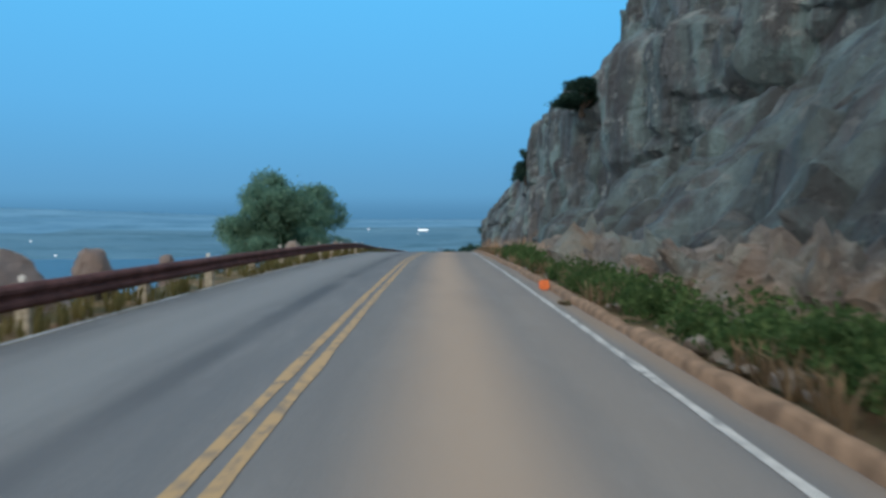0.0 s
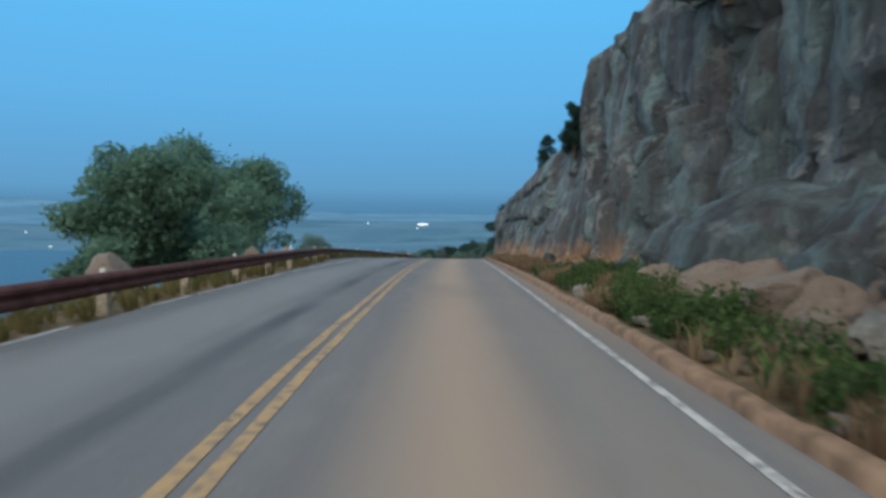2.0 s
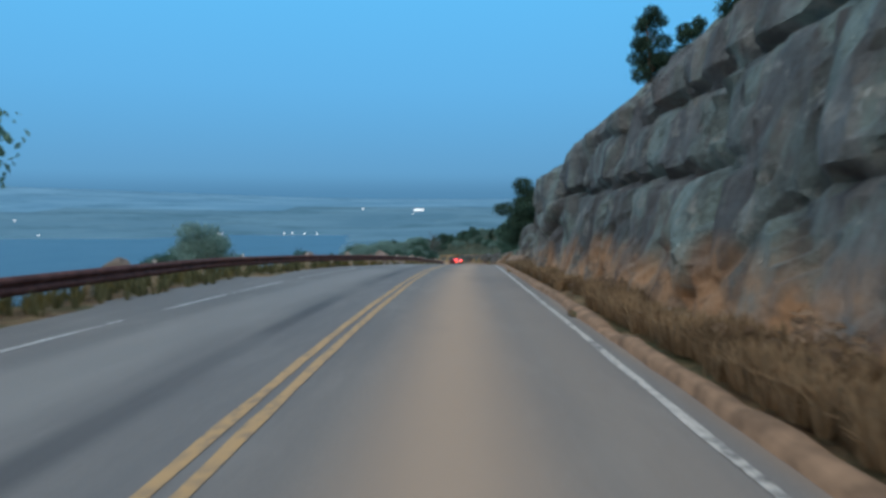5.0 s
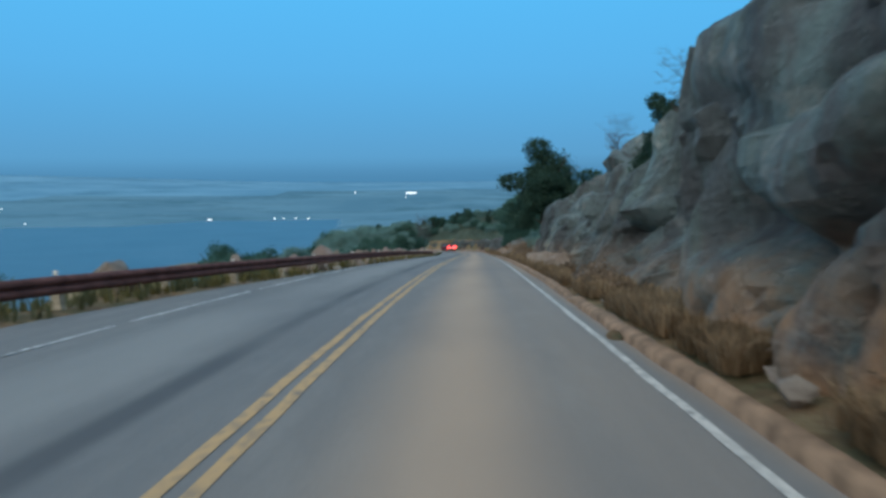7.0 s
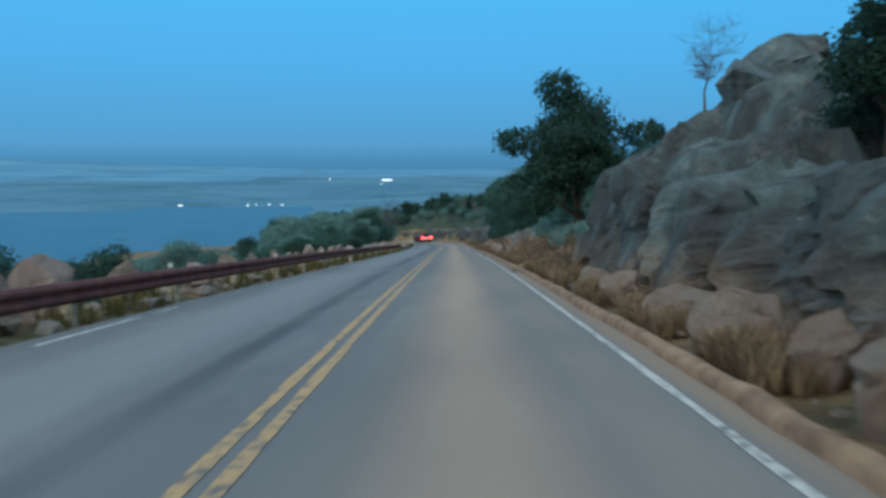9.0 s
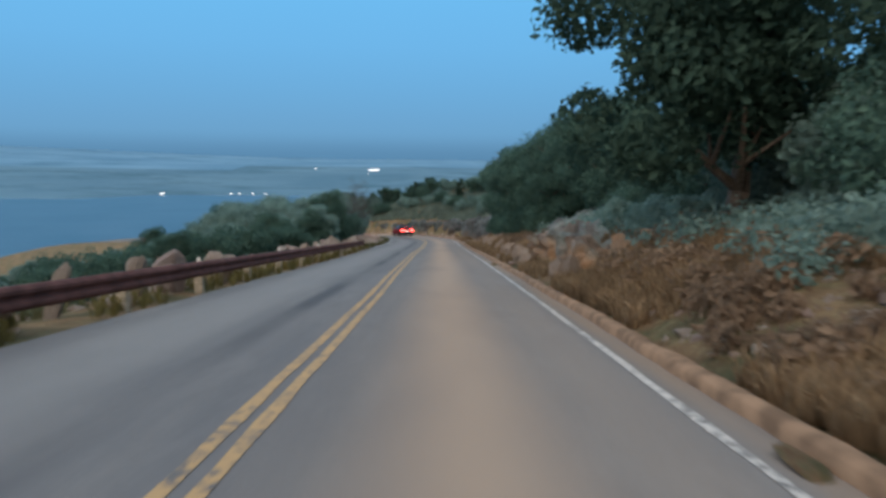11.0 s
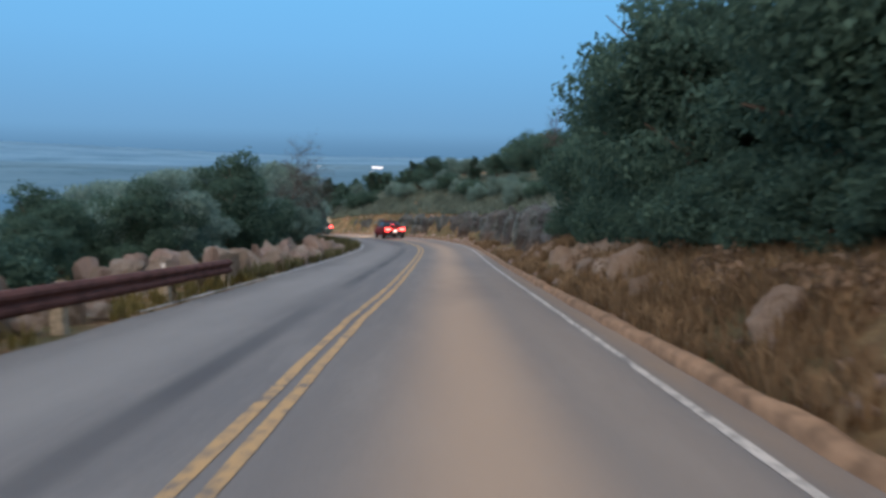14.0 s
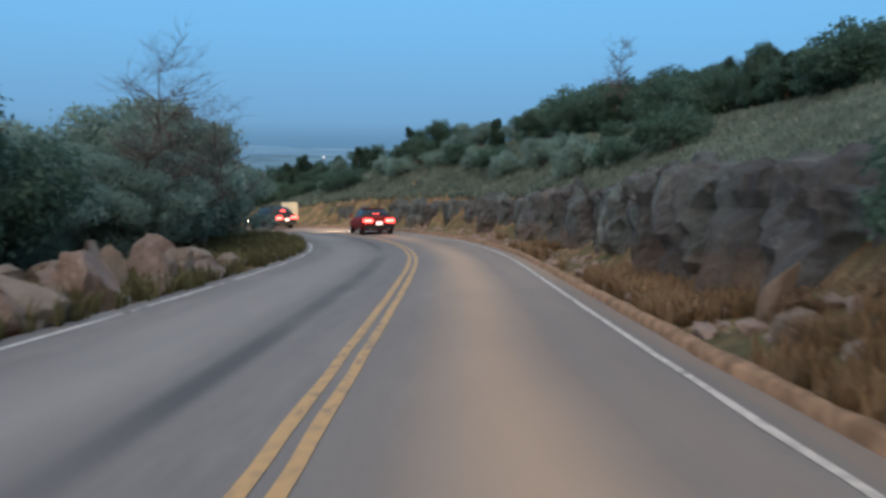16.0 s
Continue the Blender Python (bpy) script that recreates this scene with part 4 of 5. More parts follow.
def snag(name, label, height, radius, seed):
    """A dead tree: bare grey trunk and twigs."""
    rng = random.Random(seed)
    tree = new(name)
    tagged(tree, label, "dead tree")
    bm = bmesh.new()
    tips = []
    p, r = Vector((0, 0, -0.3)), 0.022 * height
    for k in range(7):
        q = p + Vector((rng.uniform(-0.05, 0.05) * height, rng.uniform(-0.05, 0.05) * height, height / 7))
        tube(bm, p, q, r, r * 0.75, 6)
        if k > 1:
            tips.append((q, r * 0.75))
        p, r = q, r * 0.75
    part("trunk", bm, M_DEADWOOD, tree)
    bm = bmesh.new()
    for q, w in tips:
        for _ in range(7):
            ang = rng.uniform(0, 6.28)
            e = q + Vector((math.cos(ang), math.sin(ang), rng.uniform(0.0, 0.8))) * radius * rng.uniform(0.4, 1.0)
            tube(bm, q, e, w * 0.6, w * 0.3, 4)
            for _ in range(8):
                f = q + (e - q) * rng.uniform(0.3, 1.0)
                g = f + Vector((rng.uniform(-1, 1), rng.uniform(-1, 1), rng.uniform(-0.2, 1))) * radius * 0.38
                tube(bm, f, g, w * 0.28, w * 0.14, 3)
                for _ in range(3):
                    h = g + Vector((rng.uniform(-1, 1), rng.uniform(-1, 1), rng.uniform(-0.3, 0.8))) * radius * 0.2
                    tube(bm, f + (g - f) * 0.6, h, w * 0.16, w * 0.09, 3)
    part("twig_crown", bm, M_DEADWOOD, tree)
    return tree


OAK_LABEL, PALE_LABEL, CEDAR_LABEL = ("dark green scrub oak with a ragged crown", "grey-green scrub oak with a loose crown", "dense dark cedar on the hillside")
OAKS = [oak("oak_tree", OAK_LABEL, 6.0, 2.7, 31, M_OAK), oak("oak_tree", OAK_LABEL, 5.2, 2.4, 32, M_OAK), oak("oak_tree", PALE_LABEL, 5.0, 2.6, 33, M_OAK_PALE),
        cedar("cedar_tree", CEDAR_LABEL, 6.0, 2.0, 34), oak("shrub", "low round oak shrub on the slope", 2.2, 1.6, 35, M_OAK, 5600, 0.07, "shrub", 0.1),
        oak("shrub", "low grey-green shrub on the slope", 1.9, 1.5, 36, M_OAK_PALE, 5200, 0.07, "shrub", 0.1)]

# copies are made before the originals are scaled
def stand(spots, group):
    for i, (kind, s, u, k) in enumerate(spots):
        g = on_ground(s, u)
        wide = 0.9 + 0.3 * ((i * 37) % 10) / 10
        m = Matrix.Translation(g) @ pose(0, 0, 0, 0, 0, (i * 67) % 360) @ Matrix.Diagonal((k * wide, k * wide, k, 1))
        tagged(copy_thing(OAKS[kind], m), group=group)


rng = random.Random(8)
right_wood = []
for s in np.arange(124, 171, 2.3):
    for row, u in enumerate((8.0, 10.8, 14.2, 18.5)):
        if row == 0 and s > 152 and rng.random() < 0.35:
            continue
        if s < 153 and u < 9.5:
            continue
        right_wood.append((rng.choice((0, 1, 1, 3, 0, 2 if s < 146 else 1) if row < 2 else (0, 1, 3, 3, 0)), s + rng.uniform(-1, 1), u + rng.uniform(-0.8, 0.8), rng.uniform(0.85, 1.15) * (0.92 if row == 0 else 1.0) * (0.74 * rng.uniform(0.8, 1.3) if row > 1 else 1.0) * ((0.7 if row < 1 else 0.6) if s < 150 else 1.1 if 154 < s < 171 else 1.0)))
right_wood += [(0, 150, 9.2, 1.08), (3, 144.5, 9.4, 0.7), (0, 169, 8.0, 0.92), (1, 172, 8.0, 1.0), (0, 174.5, 7.9, 0.95), (1, 177, 8.0, 1.05), (0, 176, 10.5, 1.0), (3, 179, 9.6, 0.95), (1, 171, 11, 1.0), (0, 178.5, 10.4, 0.8)]
for s in np.arange(123, 173, 1.7):
    right_wood.append((rng.choice((4, 5 if s < 148 else 4, 4)), s + rng.uniform(-0.8, 0.8), rng.uniform(6.6, 8.4) + (2.2 if s < 152 else 0.0), rng.uniform(0.6, 1.15)))
for s in np.arange(156, 179, 1.1):
    right_wood.append((4, s + rng.uniform(-0.4, 0.4), 6.6 + rng.uniform(-0.4, 0.5), rng.uniform(0.55, 0.8)))
stand(right_wood, "roadside oak wood")
bank_wood = []
for s in np.arange(172, 262, 2.1):
    for u in (12.5, 15.0, 18, 22, 28):
        if (s > 204) or (u > 17):
            spot = (rng.choice((0, 4, 2, 3, 4, 5)), s + rng.uniform(-1.2, 1.2), u + rng.uniform(-1.5, 1.5), rng.uniform(0.5, 0.85) * (0.68 if s > 206 else 0.42))
            if u < 25:
                bank_wood.append(spot)
crest = random.Random(19)
for y in np.arange(183, 236, 1.1):
    for row in (0, 1):
        x = 26.9 + 2.6 * row + crest.uniform(-0.6, 1.2) + 0.03 * (y - 190)
        tall = float(np.interp(y, (183, 200, 208, 218, 228, 236), (3.0, 2.8, 3.1, 3.9, 4.6, 4.4))) * crest.uniform(0.75, 1.15) * (1.0 - 0.1 * row)
        kind = crest.choice((0, 1, 4, 4, 3))
        sa, ua, _ = along([x], [y])
        bank_wood.append((kind, float(sa[0]), float(ua[0]), tall / (6.0, 5.2, 5.0, 6.0, 2.2, 1.9)[kind]))
for s in np.arange(198, 250, 2.6):
    bank_wood.append((rng.choice((4, 5)), s, 9.5 + rng.uniform(-1, 2), rng.uniform(0.6, 1.0)))
for i in range(18):
    s = 242 + i * 0.62
    bank_wood.append((rng.choice((0, 1, 3, 1)), s, 17.0 - (s - 242) * 0.95 + rng.uniform(-0.8, 1.6), rng.uniform(0.85, 1.05) * (0.55 + 0.045 * (s - 242))))
stand(bank_wood, "trees above the bank")
left_wood = []
for s in np.arange(126, 172, 2.6):
    for u in (-9, -12.5, -17, -23, -30):
        near = u > -10
        if near and s < 140:
            continue
        kind = rng.choice((4, 4, 4, 1, 2))
        left_wood.append((kind, s + rng.uniform(-1.2, 1.2), u + rng.uniform(-1.5, 1.5), rng.uniform(0.7, 1.4) * (0.82 if u > -15 else 0.95) * (0.42 if kind < 4 else 1.0)))
for s in np.arange(172, 222, 2.4):
    for u in (-8.6, -11.5, -15, -20, -27):
        left_wood.append((rng.choice((2, 2, 2, 2, 1) if s > 184 else (2, 2, 1, 2, 1)) if u > -24 else 4, s + rng.uniform(-1, 1), u + rng.uniform(-1, 1), rng.uniform(0.62, 1.05) * (0.85 if s < 184 else 1.06 if s < 197 else 1.35) * (0.9 if u < -14 and s < 190 else 1.1 if u < -14 else 1.0)))
stand(left_wood, "trees on the downhill side")
stand([(5, 132.5, 7.3, 0.5), (5, 134.6, 6.9, 0.55), (4, 136.2, 7.4, 0.5), (5, 138, 7.0, 0.6), (5, 140.2, 7.2, 0.55), (4, 142, 8.2, 0.7)], "shrubs on the rock bank")
slope_scrub = [(2, 90, -12.2, 1.12), (1, 88, -13.6, 0.85), (2, 92, -14.5, 0.95), (2, 89, -15.8, 0.95), (4, 70, -15, 1.2), (5, 98, -12, 0.9), (4, 108, -9, 0.8), (4, 113, -11, 0.9), (5, 118, -9, 0.8), (4, 122, -10, 1.0), (4, 31, -9, 0.7), (5, 45, -10, 0.9),
               (1, 121, -17, 1.0), (1, 125, -16, 0.95), (2, 128, -14, 0.9), (1, 117, -19, 1.0), (1, 131, -18, 1.0), (2, 134, -13, 0.9)]
for s in np.arange(94, 128, 1.5):
    slope_scrub.append((rng.choice((4, 5, 5)), s, -6.6 - rng.uniform(0.0, 4.5), rng.uniform(0.35, 0.65)))
for i in range(26):
    slope_scrub.append((rng.choice((4, 4, 1)), rng.uniform(104, 138), rng.uniform(-26, -11), rng.uniform(0.75, 1.1)))
stand(slope_scrub, "shrubs below the guardrail")
cliff_scrub = [(3, 41.5, 9.0, 0.36), (3, 43.6, 9.4, 0.3), (3, 57.5, 7.4, 0.44), (3, 59, 7.8, 0.36), (3, 80, 8.4, 0.5), (3, 84, 11.0, 0.55), (3, 78, 11.5, 0.6), (3, 109.5, 11.0, 0.42), (3, 106.5, 9.8, 0.36), (3, 111, 11.2, 0.9), (4, 101, 9.5, 0.5)]
high = {0: 7.7, 1: 8.1, 2: 5.3, 3: 5.4, 4: 6.9, 5: 7.4, 6: 8.0, 7: 3.6, 8: 3.4, 9: 3.2, 10: 2.6}
for i, (kind, s, u, k) in enumerate(cliff_scrub):
    g = road(s, u, high[i])
    tagged(copy_thing(OAKS[kind], Matrix.Translation(g) @ pose(0, 0, 0, 0, 0, i * 50) @ Matrix.Diagonal((k * (3.2 if i < 2 else 1.3), k * (3.2 if i < 2 else 1.3), k, 1))), "small wind-bent evergreen rooted on the rock", group="evergreens on the rock")
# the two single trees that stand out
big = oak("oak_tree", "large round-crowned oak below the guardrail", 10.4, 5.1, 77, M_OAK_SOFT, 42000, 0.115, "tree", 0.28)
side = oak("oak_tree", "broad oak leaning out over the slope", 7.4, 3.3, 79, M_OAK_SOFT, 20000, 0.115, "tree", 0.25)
side.matrix_basis = Matrix.Translation(on_ground(47.5, -9.6, -0.2))
big.matrix_basis = Matrix.Translation(on_ground(64, -12.6, -0.2)) @ pose(0, 0, 0, 0, 0, 180)
dark = oak("cedar_tree", "tall dark cedar where the rock ends", 8.0, 3.5, 78, M_CEDAR, 30000, 0.1, "tree", 0.2)
dark.matrix_basis = Matrix.Translation(on_ground(131, 7.4))
for kind in range(len(OAKS)):
    s, u = ((150, 24), (158, 25), (166, 23), (154, 29), (148, -36), (156, -37))[kind]
    OAKS[kind].matrix_basis = Matrix.Translation(on_ground(s, u))
for s, u, h, r, z, seed in ((192, -7.2, 5.7, 1.6, None, 51), (195.5, -7.0, 4.6, 1.7, None, 52), (194, -8.4, 4.2, 1.5, None, 56), (123, 10.9, 3.0, 1.2, 6.2, 53), (107.6, 10.8, 6.0, 1.4, 3.4, 54), (211, 17, 5.6, 1.3, None, 55)):
    t = snag("dead_tree", "bare grey dead tree with fine twigs", h, r, seed)
    t.matrix_basis = Matrix.Translation(on_ground(s, u) if z is None else road(s, u, z))


# ---- grass and weeds ----
def tufts(name, label, spots, material, blade=(0.25, 0.5), width=0.018, blades=9, splay=0.5, seed=1):
    """Tufts of bent blades at places on the ground; one object."""
    r = np.random.RandomState(seed)
    V, F = [], []
    for p in spots:
        for _ in range(blades):
            ang, lean = r.rand() * 6.283, r.rand() * splay
            h = blade[0] + (blade[1] - blade[0]) * r.rand()
            d = np.array([math.cos(ang), math.sin(ang), 0])
            e = np.array([-d[1], d[0], 0]) * width * (0.7 + 0.8 * r.rand())
            b = np.array(p) + d * 0.1 * r.rand() - np.array([0, 0, 0.03])
            m = b + d * lean * h * 0.35 + np.array([0, 0, h * 0.6])
            t = b + d * lean * h + np.array([0, 0, h * (1 - 0.3 * lean)])
            i = len(V)
            V += [b - e, b + e, m + e * 0.8, m - e * 0.8, t]
            F += [(i, i + 1, i + 2, i + 3), (i + 3, i + 2, i + 4)]
    return tagged(new(name, mesh_of(name, V, F, material)), label, "grass", kind="stuff")


BARE = [(131.5, 146.0, 4.6, 5.9), (9.5, 29.0, 4.95, 7.4), (56, 84, 5.1, 7), (168, 174, 4.5, 6.5)]  # rock stands here


def scatter(s0, s1, fu0, fu1, n, seed, clump=0.0):
    r = np.random.RandomState(seed)
    s = s0 + (s1 - s0) * r.rand(n * 3)
    u = fu0 + (fu1 - fu0) * r.rand(n * 3)
    if clump:
        keep = [noise.noise(Vector((a * clump, b * clump, seed))) > -0.05 for a, b in zip(s, u)]
        s, u = s[keep], u[keep]
    for a, b, c0, c1 in BARE:
        free = ~((s > a) & (s < b) & (u > c0) & (u < c1))
        s, u = s[free], u[free]
    s, u = s[:n], u[:n]
    P = [road(a, b) for a, b in zip(s, u)]
    z = ground_xy([p.x for p in P], [p.y for p in P])
    return [(p.x, p.y, h) for p, h in zip(P, z)]


def brush(name, label, spots, material, rad, count, size, seed):
    """Low leafy brush as one object: a cloud of small leaves at each place."""
    rng = random.Random(seed)
    V, F, n = [], [], 0
    for i, p in enumerate(spots):
        r = rng.uniform(*rad)
        v, f = leaf_cloud([(p[0], p[1], p[2] + r * 0.45, r, r * 0.75), (p[0] + r * 0.5, p[1] + r * 0.4, p[2] + r * 0.3, r * 0.6, r * 0.5)], count, size, seed * 100 + i, 0.3)
        V.append(v)
        F.append(f + n)
        n += len(v)
    return tagged(new(name, mesh_of(name, np.concatenate(V), np.concatenate(F), material)), label, "weeds", kind="stuff")


M_BRUSH = leaf_material("dry_brush_leaves", (0.23, 0.16, 0.11), (0.43, 0.31, 0.215))
brush("green_weeds", "green leafy weeds at the foot of the rock", scatter(2, 34, 4.2, 5.2, 95, 1) + scatter(34, 46, 4.8, 6.4, 26, 2), M_WEED, (0.25, 0.55), 320, 0.045, 1)
brush("dry_brush", "brown dry brush at the foot of the rock", scatter(58, 122, 4.5, 5.2, 34, 12) + scatter(124, 180, 4.7, 7.0, 75, 13) + scatter(121, 132, 4.4, 6.4, 40, 31), M_BRUSH, (0.2, 0.5), 150, 0.06, 2)
brush("grey_brush", "grey-green brush spilling over the rock bank", scatter(123, 152, 5.9, 9.5, 80, 14) + scatter(124, 141, 5.5, 8.0, 60, 34), M_OAK_PALE, (0.3, 0.65), 260, 0.06, 3)
tufts("green_weeds", "green grass blades among the weeds", scatter(-6, 46, 4.2, 7.0, 900, 1, 0.5), M_WEED, (0.12, 0.4), 0.02, 9, 0.9, 1)
tufts("dry_grass", "tan dry grass along the curb", scatter(0, 30, 4.0, 4.6, 160, 3, 0.4) + scatter(30, 60, 4.0, 5.4, 700, 16, 0.4) + scatter(50, 84, 4.0, 5.1, 2600, 4, 0.45) + scatter(84, 122, 4.0, 5.0, 1900, 15, 0.5), M_DRY, (0.12, 0.46), 0.014, 10, 0.9, 2)
tufts("dry_grass", "tan dry grass among roadside rocks", scatter(120, 182, 4.0, 6.8, 4200, 5, 0.3) + scatter(120, 134, 4.0, 6.4, 1500, 32, 0.3) + scatter(182, 204, 4.1, 5.4, 700, 6, 0.3), M_DRY, (0.14, 0.46), 0.014, 10, 0.9, 3)


def rubble(name, label, spots, material, lo, hi, seed):
    """Loose small stones strewn on the ground; one object."""
    r = np.random.RandomState(seed)
    bm = bmesh.new()
    bmesh.ops.create_icosphere(bm, subdivisions=1, radius=1.0)
    base = np.array([v.co[:] for v in bm.verts])
    tri = np.array([[v.index for v in f.verts] for f in bm.faces])
    bm.free()
    V, F = [], []
    for i, p in enumerate(spots):
        k = lo + (hi - lo) * r.rand() ** 2.5
        b = base * (1 + 0.28 * r.normal(size=(len(base), 1))) * np.array([1.0, 0.8 + 0.4 * r.rand(), 0.65]) * k
        a = r.rand() * 6.28
        b = b @ np.array([[math.cos(a), math.sin(a), 0], [-math.sin(a), math.cos(a), 0], [0, 0, 1]])
        V.append(b + np.array(p) + np.array([0, 0, k * 0.25]))
        F.append(tri + i * len(base))
    return tagged(new(name, mesh_of(name, np.concatenate(V), np.concatenate(F), material)), label, "rubble", kind="stuff")


rubble("rubble", "loose granite rubble along the rock toe", scatter(0, 125, 4.1, 7.0, 1500, 21), M_PALE_ROCK, 0.03, 0.17, 21)
rubble("rubble", "loose tan rubble below the bank", scatter(122, 236, 4.1, 6.8, 1300, 22), M_BOULDER, 0.03, 0.18, 22)
rubble("rubble", "loose stones along the downhill verge", scatter(100, 225, -6.5, -4.0, 900, 23), M_PALE_ROCK, 0.04, 0.25, 23)
rail_spots = []
rr = np.random.RandomState(4)
for s in np.arange(-15, 168, 0.16):
    if noise.noise(Vector((s * 0.25, 0, 3))) > -0.15:
        p = rail_at(s, rr.uniform(-0.7, 0.12))
        rail_spots.append((p.x, p.y, p.z - 0.03))
tufts("verge_grass", "yellowed grass growing under the guardrail", rail_spots, leaf_material("yellowed_grass", (0.19, 0.16, 0.06), (0.36, 0.29, 0.12)), (0.15, 0.42), 0.018, 9, 0.7, 4)
tufts("bank_grass", "pale grey-green grass on the bank above the cut", scatter(179, 240, 6.9, 16.5, 17000, 7), leaf_material("bank_grass_blades", (0.19, 0.25, 0.205), (0.35, 0.425, 0.355)), (0.2, 0.45), 0.04, 7, 0.9, 5)
tufts("slope_grass", "dull grass on the downhill slope", scatter(165, 235, -8, -3.75, 3600, 9) + scatter(20, 165, -10, -5, 2600, 8), leaf_material("slope_grass_blades", (0.12, 0.12, 0.06), (0.25, 0.23, 0.12)), (0.2, 0.5), 0.02, 8, 0.8, 6)


# ---- vehicles ahead ----
M_CAR_DARK = plain("dark_car_paint", (0.03, 0.028, 0.028), 0.7, 0.0, 0.1)
M_CAR_RED = plain("deep_red_car_paint", (0.2, 0.012, 0.012), 0.75, 0.0, 0.1)
M_GLASS = plain("dark_car_glass", (0.01, 0.012, 0.015), 0.3, 0.0, 0.05)
M_TYRE = plain("tyre_rubber", (0.02, 0.02, 0.02), 0.9)
M_RIM = plain("grey_alloy", (0.3, 0.3, 0.31), 0.35, 0.8)
M_BUMPER = plain("black_bumper_plastic", (0.025, 0.025, 0.027), 0.7)
mt = Mat("lit_brake_lamp", 0.3)
mt.colour((0.5, 0.01, 0.01)).emit((1.0, 0.07, 0.06), 12.0)
M_BRAKE = mt.m
# the number plate glows itself, in place of a plate lamp
mt = Mat("glowing_plate", 0.4)
mt.colour((0.7, 0.7, 0.66)).emit((1.0, 0.75, 0.7), 1.6)
M_PLATE = mt.m
mt = Mat("lit_headlamp", 0.2)
mt.colour((0.9, 0.9, 0.85)).emit((1.0, 0.86, 0.62), 12.0)
M_HEADLAMP = mt.m


def loft(sections, material_smooth=True):
    """Joins rings of equal length along the car; each is y, and a half outline of (x, z) from bottom to top."""
    bm = bmesh.new()
    rings = []
    for y, half in sections:
        pts = [(x, z) for x, z in half] + [(-x, z) for x, z in half[::-1]]
        rings.append([bm.verts.new((x, y, z)) for x, z in pts])
    n = len(rings[0])
    for a, b in zip(rings, rings[1:]):
        for k in range(n):
            bm.faces.new((a[k], a[(k + 1) % n], b[(k + 1) % n], b[k]))
    bm.faces.new(rings[0][::-1])
    bm.faces.new(rings[-1])
    bmesh.ops.recalc_face_normals(bm, faces=bm.faces[:])
    return bm


def wheel(car, x, y, r=0.33, w=0.24):
    bm = bmesh.new()
    bmesh.ops.create_cone(bm, cap_ends=True, segments=24, radius1=r, radius2=r, depth=w)
    bmesh.ops.bevel(bm, geom=[e for e in bm.edges if len(e.link_faces) == 2 and abs(e.verts[0].co.z - e.verts[1].co.z) < 1e-4], offset=0.035, segments=2, affect="EDGES")
    bmesh.ops.rotate(bm, verts=bm.verts, matrix=Matrix.Rotation(radians(90), 3, "Y"))
    wh = new("wheel")
    wh.parent = car
    wh.location = (x, y, r)
    part("tyre", bm, M_TYRE, wh)
    bm = bmesh.new()
    side = 1 if x > 0 else -1
    for k in range(5):
        a = k * 2 * math.pi / 5
        tube(bm, (side * w * 0.46, 0, 0), (side * w * 0.46, math.cos(a) * r * 0.62, math.sin(a) * r * 0.62), 0.035, 0.03, 5)
    for k in range(20):
        a, b = k * math.pi / 10, (k + 1) * math.pi / 10
        tube(bm, (side * w * 0.46, math.cos(a) * r * 0.64, math.sin(a) * r * 0.64), (side * w * 0.46, math.cos(b) * r * 0.64, math.sin(b) * r * 0.64), 0.022, 0.022, 4)
    part("rim", bm, M_RIM, wh)


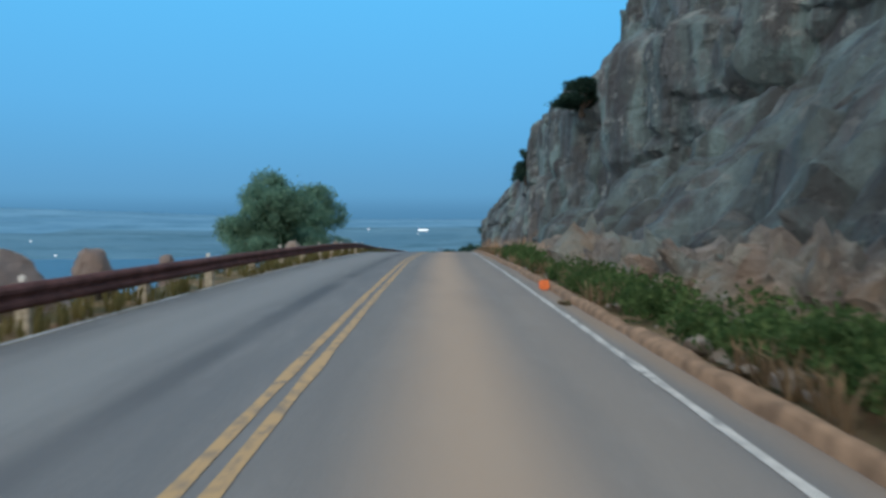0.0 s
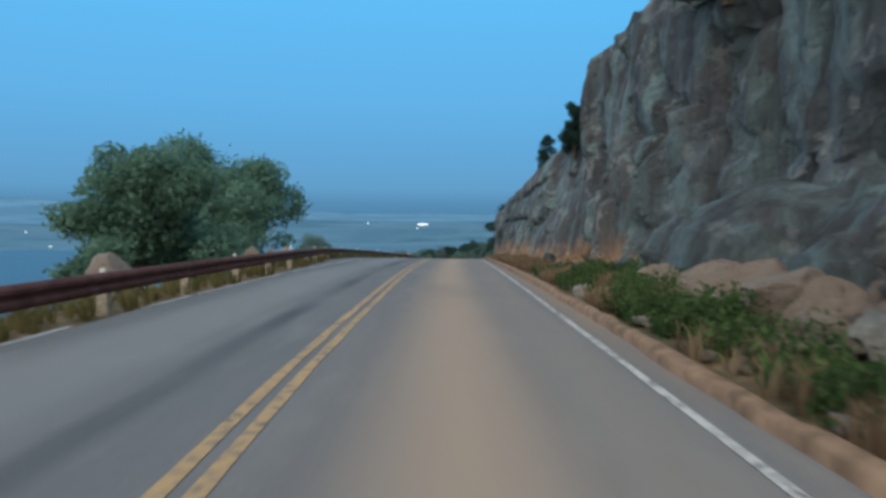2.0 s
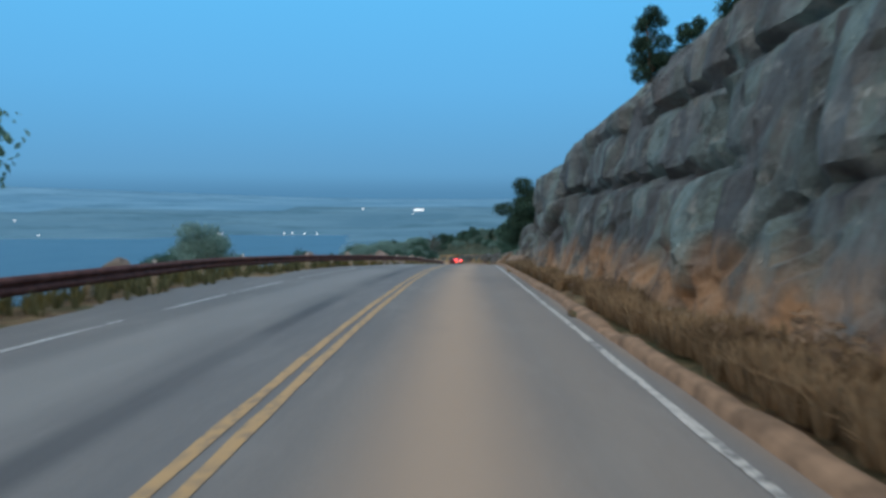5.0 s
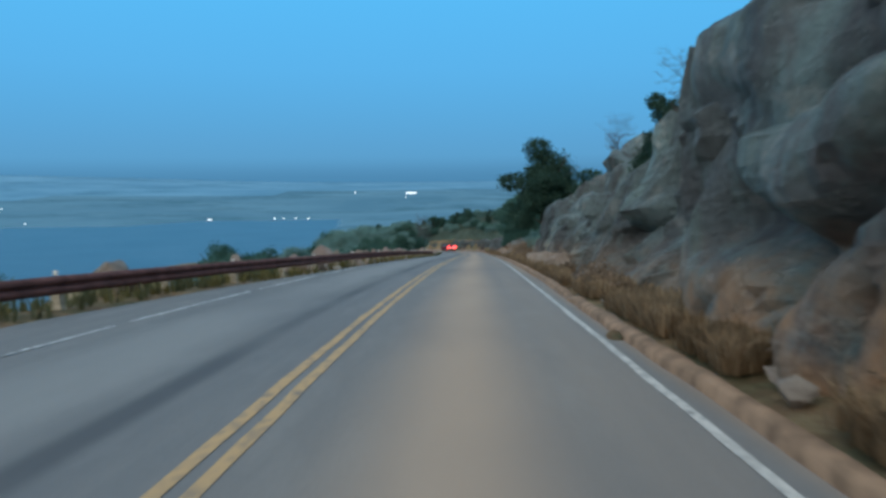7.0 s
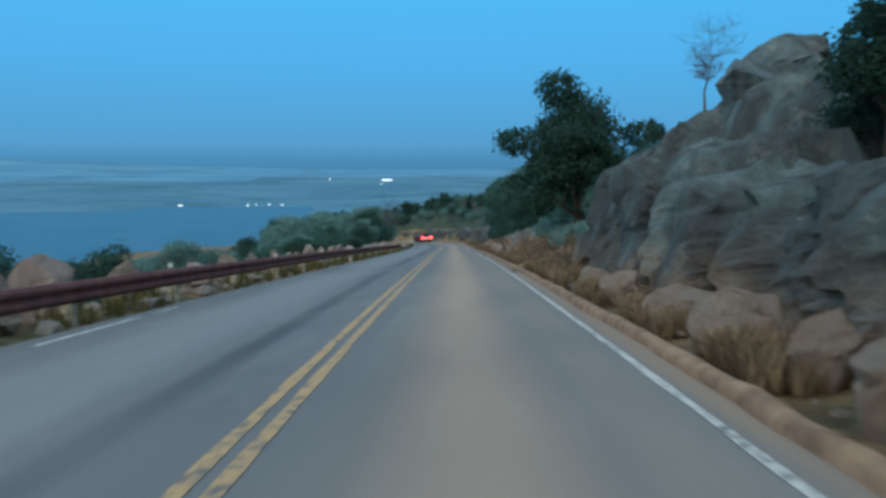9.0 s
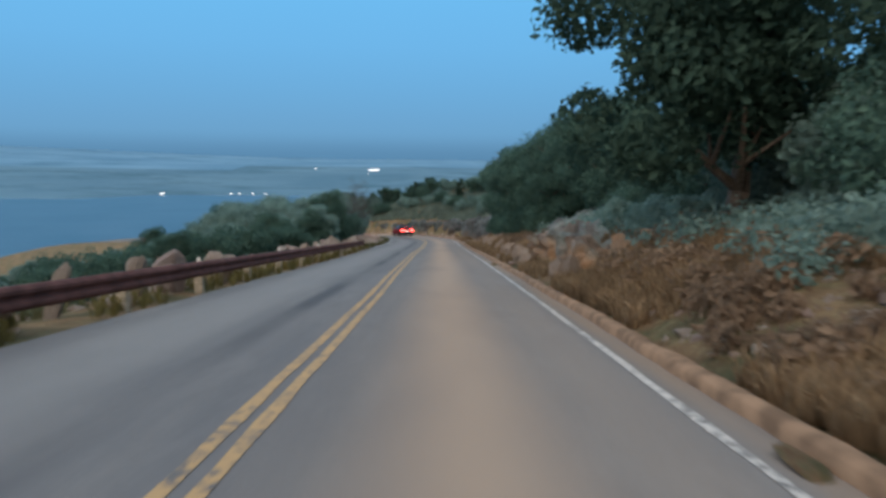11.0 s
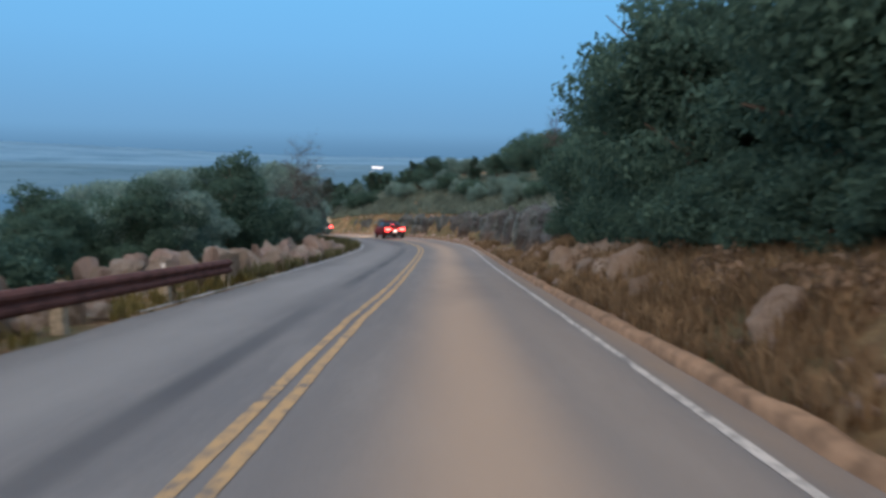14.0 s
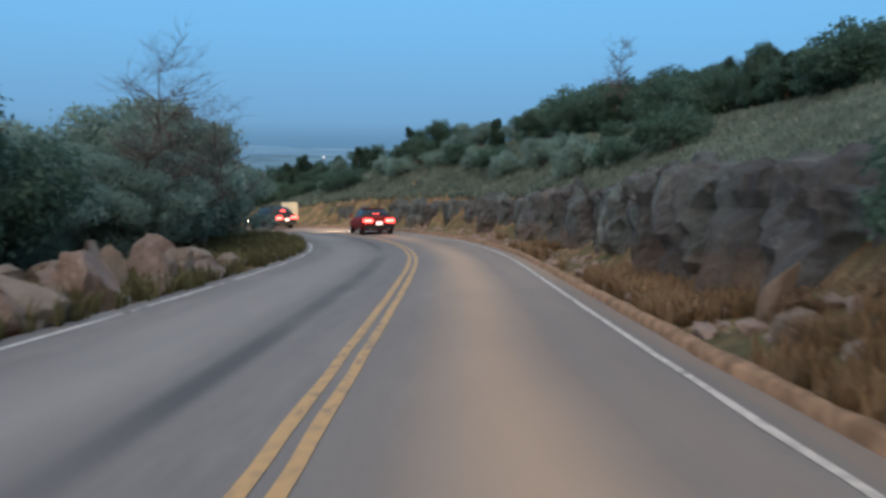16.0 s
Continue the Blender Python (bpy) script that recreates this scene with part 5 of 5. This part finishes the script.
def car_thing(label, paint, tall=0.0, coupe=True):
    """A car that heads along +y with its back towards -y; its lamps are on."""
    car = new("car")
    tagged(car, label, "car", "cars on the road ahead")
    hw, t = 0.93, tall
    low = [(-2.3, [(0.6, 0.42), (0.82, 0.5), (0.86, 0.7), (0.8, 0.9 + t * 0.4), (0.3, 0.93 + t * 0.4)]),
           (-2.15, [(0.72, 0.25), (hw, 0.42), (hw, 0.72), (0.86, 0.96 + t * 0.4), (0.3, 1.0 + t * 0.4)]),
           (-1.5, [(0.75, 0.2), (hw + 0.02, 0.4), (hw + 0.02, 0.75), (0.86, 0.98 + t * 0.4), (0.3, 1.02 + t * 0.4)]),
           (0.0, [(0.75, 0.18), (hw, 0.38), (hw, 0.72), (0.86, 0.93 + t * 0.4), (0.3, 0.97 + t * 0.4)]),
           (1.4, [(0.75, 0.2), (hw, 0.38), (hw, 0.68), (0.8, 0.86 + t * 0.4), (0.3, 0.92 + t * 0.4)]),
           (2.1, [(0.7, 0.25), (0.86, 0.4), (0.84, 0.6), (0.72, 0.74 + t * 0.4), (0.3, 0.78 + t * 0.4)]),
           (2.35, [(0.5, 0.35), (0.68, 0.45), (0.66, 0.58), (0.55, 0.66 + t * 0.3), (0.25, 0.68 + t * 0.3)])]
    part("body", loft(low), paint, car, smooth=True)
    b = -1.75 if coupe else -2.1
    cab = [(b, [(0.7, 0.93 + t * 0.4), (0.74, 0.96 + t * 0.4), (0.72, 1.0 + t * 0.4), (0.3, 1.02 + t * 0.4)]),
           (b + 0.7, [(0.8, 0.93 + t * 0.4), (0.78, 1.0 + t * 0.4), (0.62, 1.3 + t), (0.3, 1.34 + t)]),
           (-0.3, [(0.82, 0.93 + t * 0.4), (0.8, 1.0 + t * 0.4), (0.62, 1.36 + t), (0.3, 1.4 + t)]),
           (0.3, [(0.82, 0.93 + t * 0.4), (0.8, 0.98 + t * 0.4), (0.6, 1.33 + t), (0.3, 1.37 + t)]),
           (1.15, [(0.78, 0.88 + t * 0.4), (0.76, 0.9 + t * 0.4), (0.7, 0.93 + t * 0.4), (0.3, 0.95 + t * 0.4)])]
    part("glasshouse", loft(cab), M_GLASS, car, "dark tinted windows", True)
    part("roof", block((1.16, 1.5, 0.05), (0, -0.2, 1.4 + t), 0.02), paint, car)
    part("bumper", block((1.7, 0.16, 0.26), (0, -2.28, 0.42), 0.05), M_BUMPER, car, "black rear bumper")
    for side in (-1, 1):
        part("tail_light", block((0.46, 0.08, 0.16), (side * 0.6, -2.32, 0.76 + t * 0.25), 0.02), M_BRAKE, car, "glowing red brake light")
        part("headlight", block((0.34, 0.1, 0.12), (side * 0.58, 2.27, 0.58 + t * 0.25), 0.02), M_HEADLAMP, car, "lit warm headlight")
        part("mirror", block((0.2, 0.12, 0.13), (side * 1.0, 0.75, 0.98 + t * 0.4), 0.03), paint, car)
        part("exhaust", block((0.12, 0.12, 0.07), (side * 0.5, -2.36, 0.3), 0.02), M_RIM, car)
    part("brake_light", block((0.4, 0.06, 0.05), (0, b + 0.28, 1.12 + t * 0.8), 0.01), M_BRAKE, car, "glowing red high brake light")
    part("number_plate", block((0.32, 0.03, 0.15), (0, -2.38, 0.62 + t * 0.2), 0.005), M_PLATE, car, "pale lit plate with no legible marks")
    for x in (-0.8, 0.8):
        for y in (-1.4, 1.4):
            wheel(car, x, y)
    return car


def set_on_road(ob, s, u, turn=0.0):
    slope = float(np.degrees(np.interp(s, SA, SL)))
    p = road(s, u)
    ob.matrix_basis = Matrix.Translation(p) @ pose(0, 0, 0, 0, 0, heading(s) + turn) @ pose(0, 0, 0, slope)


lead = car_thing("dark red coupe with its brake lights on", M_CAR_RED)
set_on_road(lead, 213.0, 1.5, -8.0)
second = car_thing("dark car with its tail lights on", M_CAR_DARK, 0.25, False)
set_on_road(second, 228.5, 1.6)
for s, power in ((213.0, 260), (228.5, 260)):
    for side in (-0.55, 0.55):
        lamp = bpy.data.lights.new("headlamp_beam", "SPOT")
        lamp.energy, lamp.color, lamp.spot_size, lamp.spot_blend, lamp.shadow_soft_size = power * 8, (1.0, 0.8, 0.52), radians(50), 0.6, 0.08
        q = road(s + 2.5, 1.55 + side, 0.6)
        ob = new("headlamp_beam", lamp)
        ob.matrix_world = look(q, road(s + 14, 1.2 + side * 1.5, 0.0))


# ---- sign beyond the bend ----
def build_sign():
    sign = new("road_sign")
    tagged(sign, "plain pale rectangular road sign on a post", "road sign")
    part("post", block((0.1, 0.1, 2.0), (0, 0, 0.95), 0.01), M_POST, sign)
    part("panel", block((1.3, 0.03, 1.6), (0, -0.08, 1.3), 0.01), plain("pale_sign_sheet", (0.62, 0.58, 0.47), 0.6, vary=0.08), sign, "blank pale sign panel")
    return sign


sg = build_sign()
sg.matrix_basis = Matrix.Translation(on_ground(231.5, 5.0, -0.5)) @ pose(0, 0, 0, 0, 0, 14)

# orange marker and debris on the curb
mk = new("marker")
tagged(mk, "small orange survey marker lying against the curb", "road marker")
part("panel", block((0.22, 0.05, 0.2), (0, 0, 0.1), 0.03), plain("orange_plastic", (0.8, 0.2, 0.06), 0.6), mk)
mk.matrix_basis = Matrix.Translation(road(14.95, 3.47, 0.02)) @ pose(0, 0, 0, -12, 0, 10)
for i, (s, u) in enumerate(((12.4, 3.45), (64.0, 3.42), (82.0, 3.4), (119.6, 3.42), (143.5, 3.4))):
    ob = new("leaf_litter", boulder_mesh(60 + i, M_SOIL, 0.45))
    ob.matrix_basis = Matrix.Translation(road(s, u, 0.03)) @ pose(0, 0, 0, 0, 0, heading(s)) @ Matrix.Diagonal((0.12, 0.34, 0.13, 1))
    tagged(ob, "small heap of brown soil and leaves washed against the curb", "debris")


# ---- far lights on the plain ----
mw = Mat("lit_window_wall", 0.5)
mw.colour((0.8, 0.8, 0.78)).emit((0.9, 0.93, 1.0), 1.0)
M_LIT = mw.m


def far_light(azimuth, dist, w, h):
    a = radians(azimuth)
    x, y = -math.sin(a) * dist, math.cos(a) * dist
    ob = new("distant_building", bpy.data.meshes.new("distant_building"))
    bm = block((w, h * 1.5, h), (0, 0, h / 2), h * 0.08)
    bm.to_mesh(ob.data)
    bm.free()
    ob.data.materials.append(M_LIT)
    ob.matrix_basis = Matrix.Translation((x, y, float(ground_xy([x], [y])[0]) - 0.3))
    tagged(ob, "brightly lit white building far out on the plain", "building", "lights on the plain")


far_light(0.0, 3000, 40, 6)
for az, d, w, h in ((14.4, 2000, 11, 2.6), (9.9, 1980, 5, 2), (9.3, 1990, 4, 2), (8.4, 1990, 4, 2), (7.5, 1970, 6, 2), (26.0, 2050, 5, 2), (27.5, 2600, 5, 2.5), (4.2, 3100, 8, 3), (0.4, 2700, 4, 3)):
    far_light(az, d, w, h)
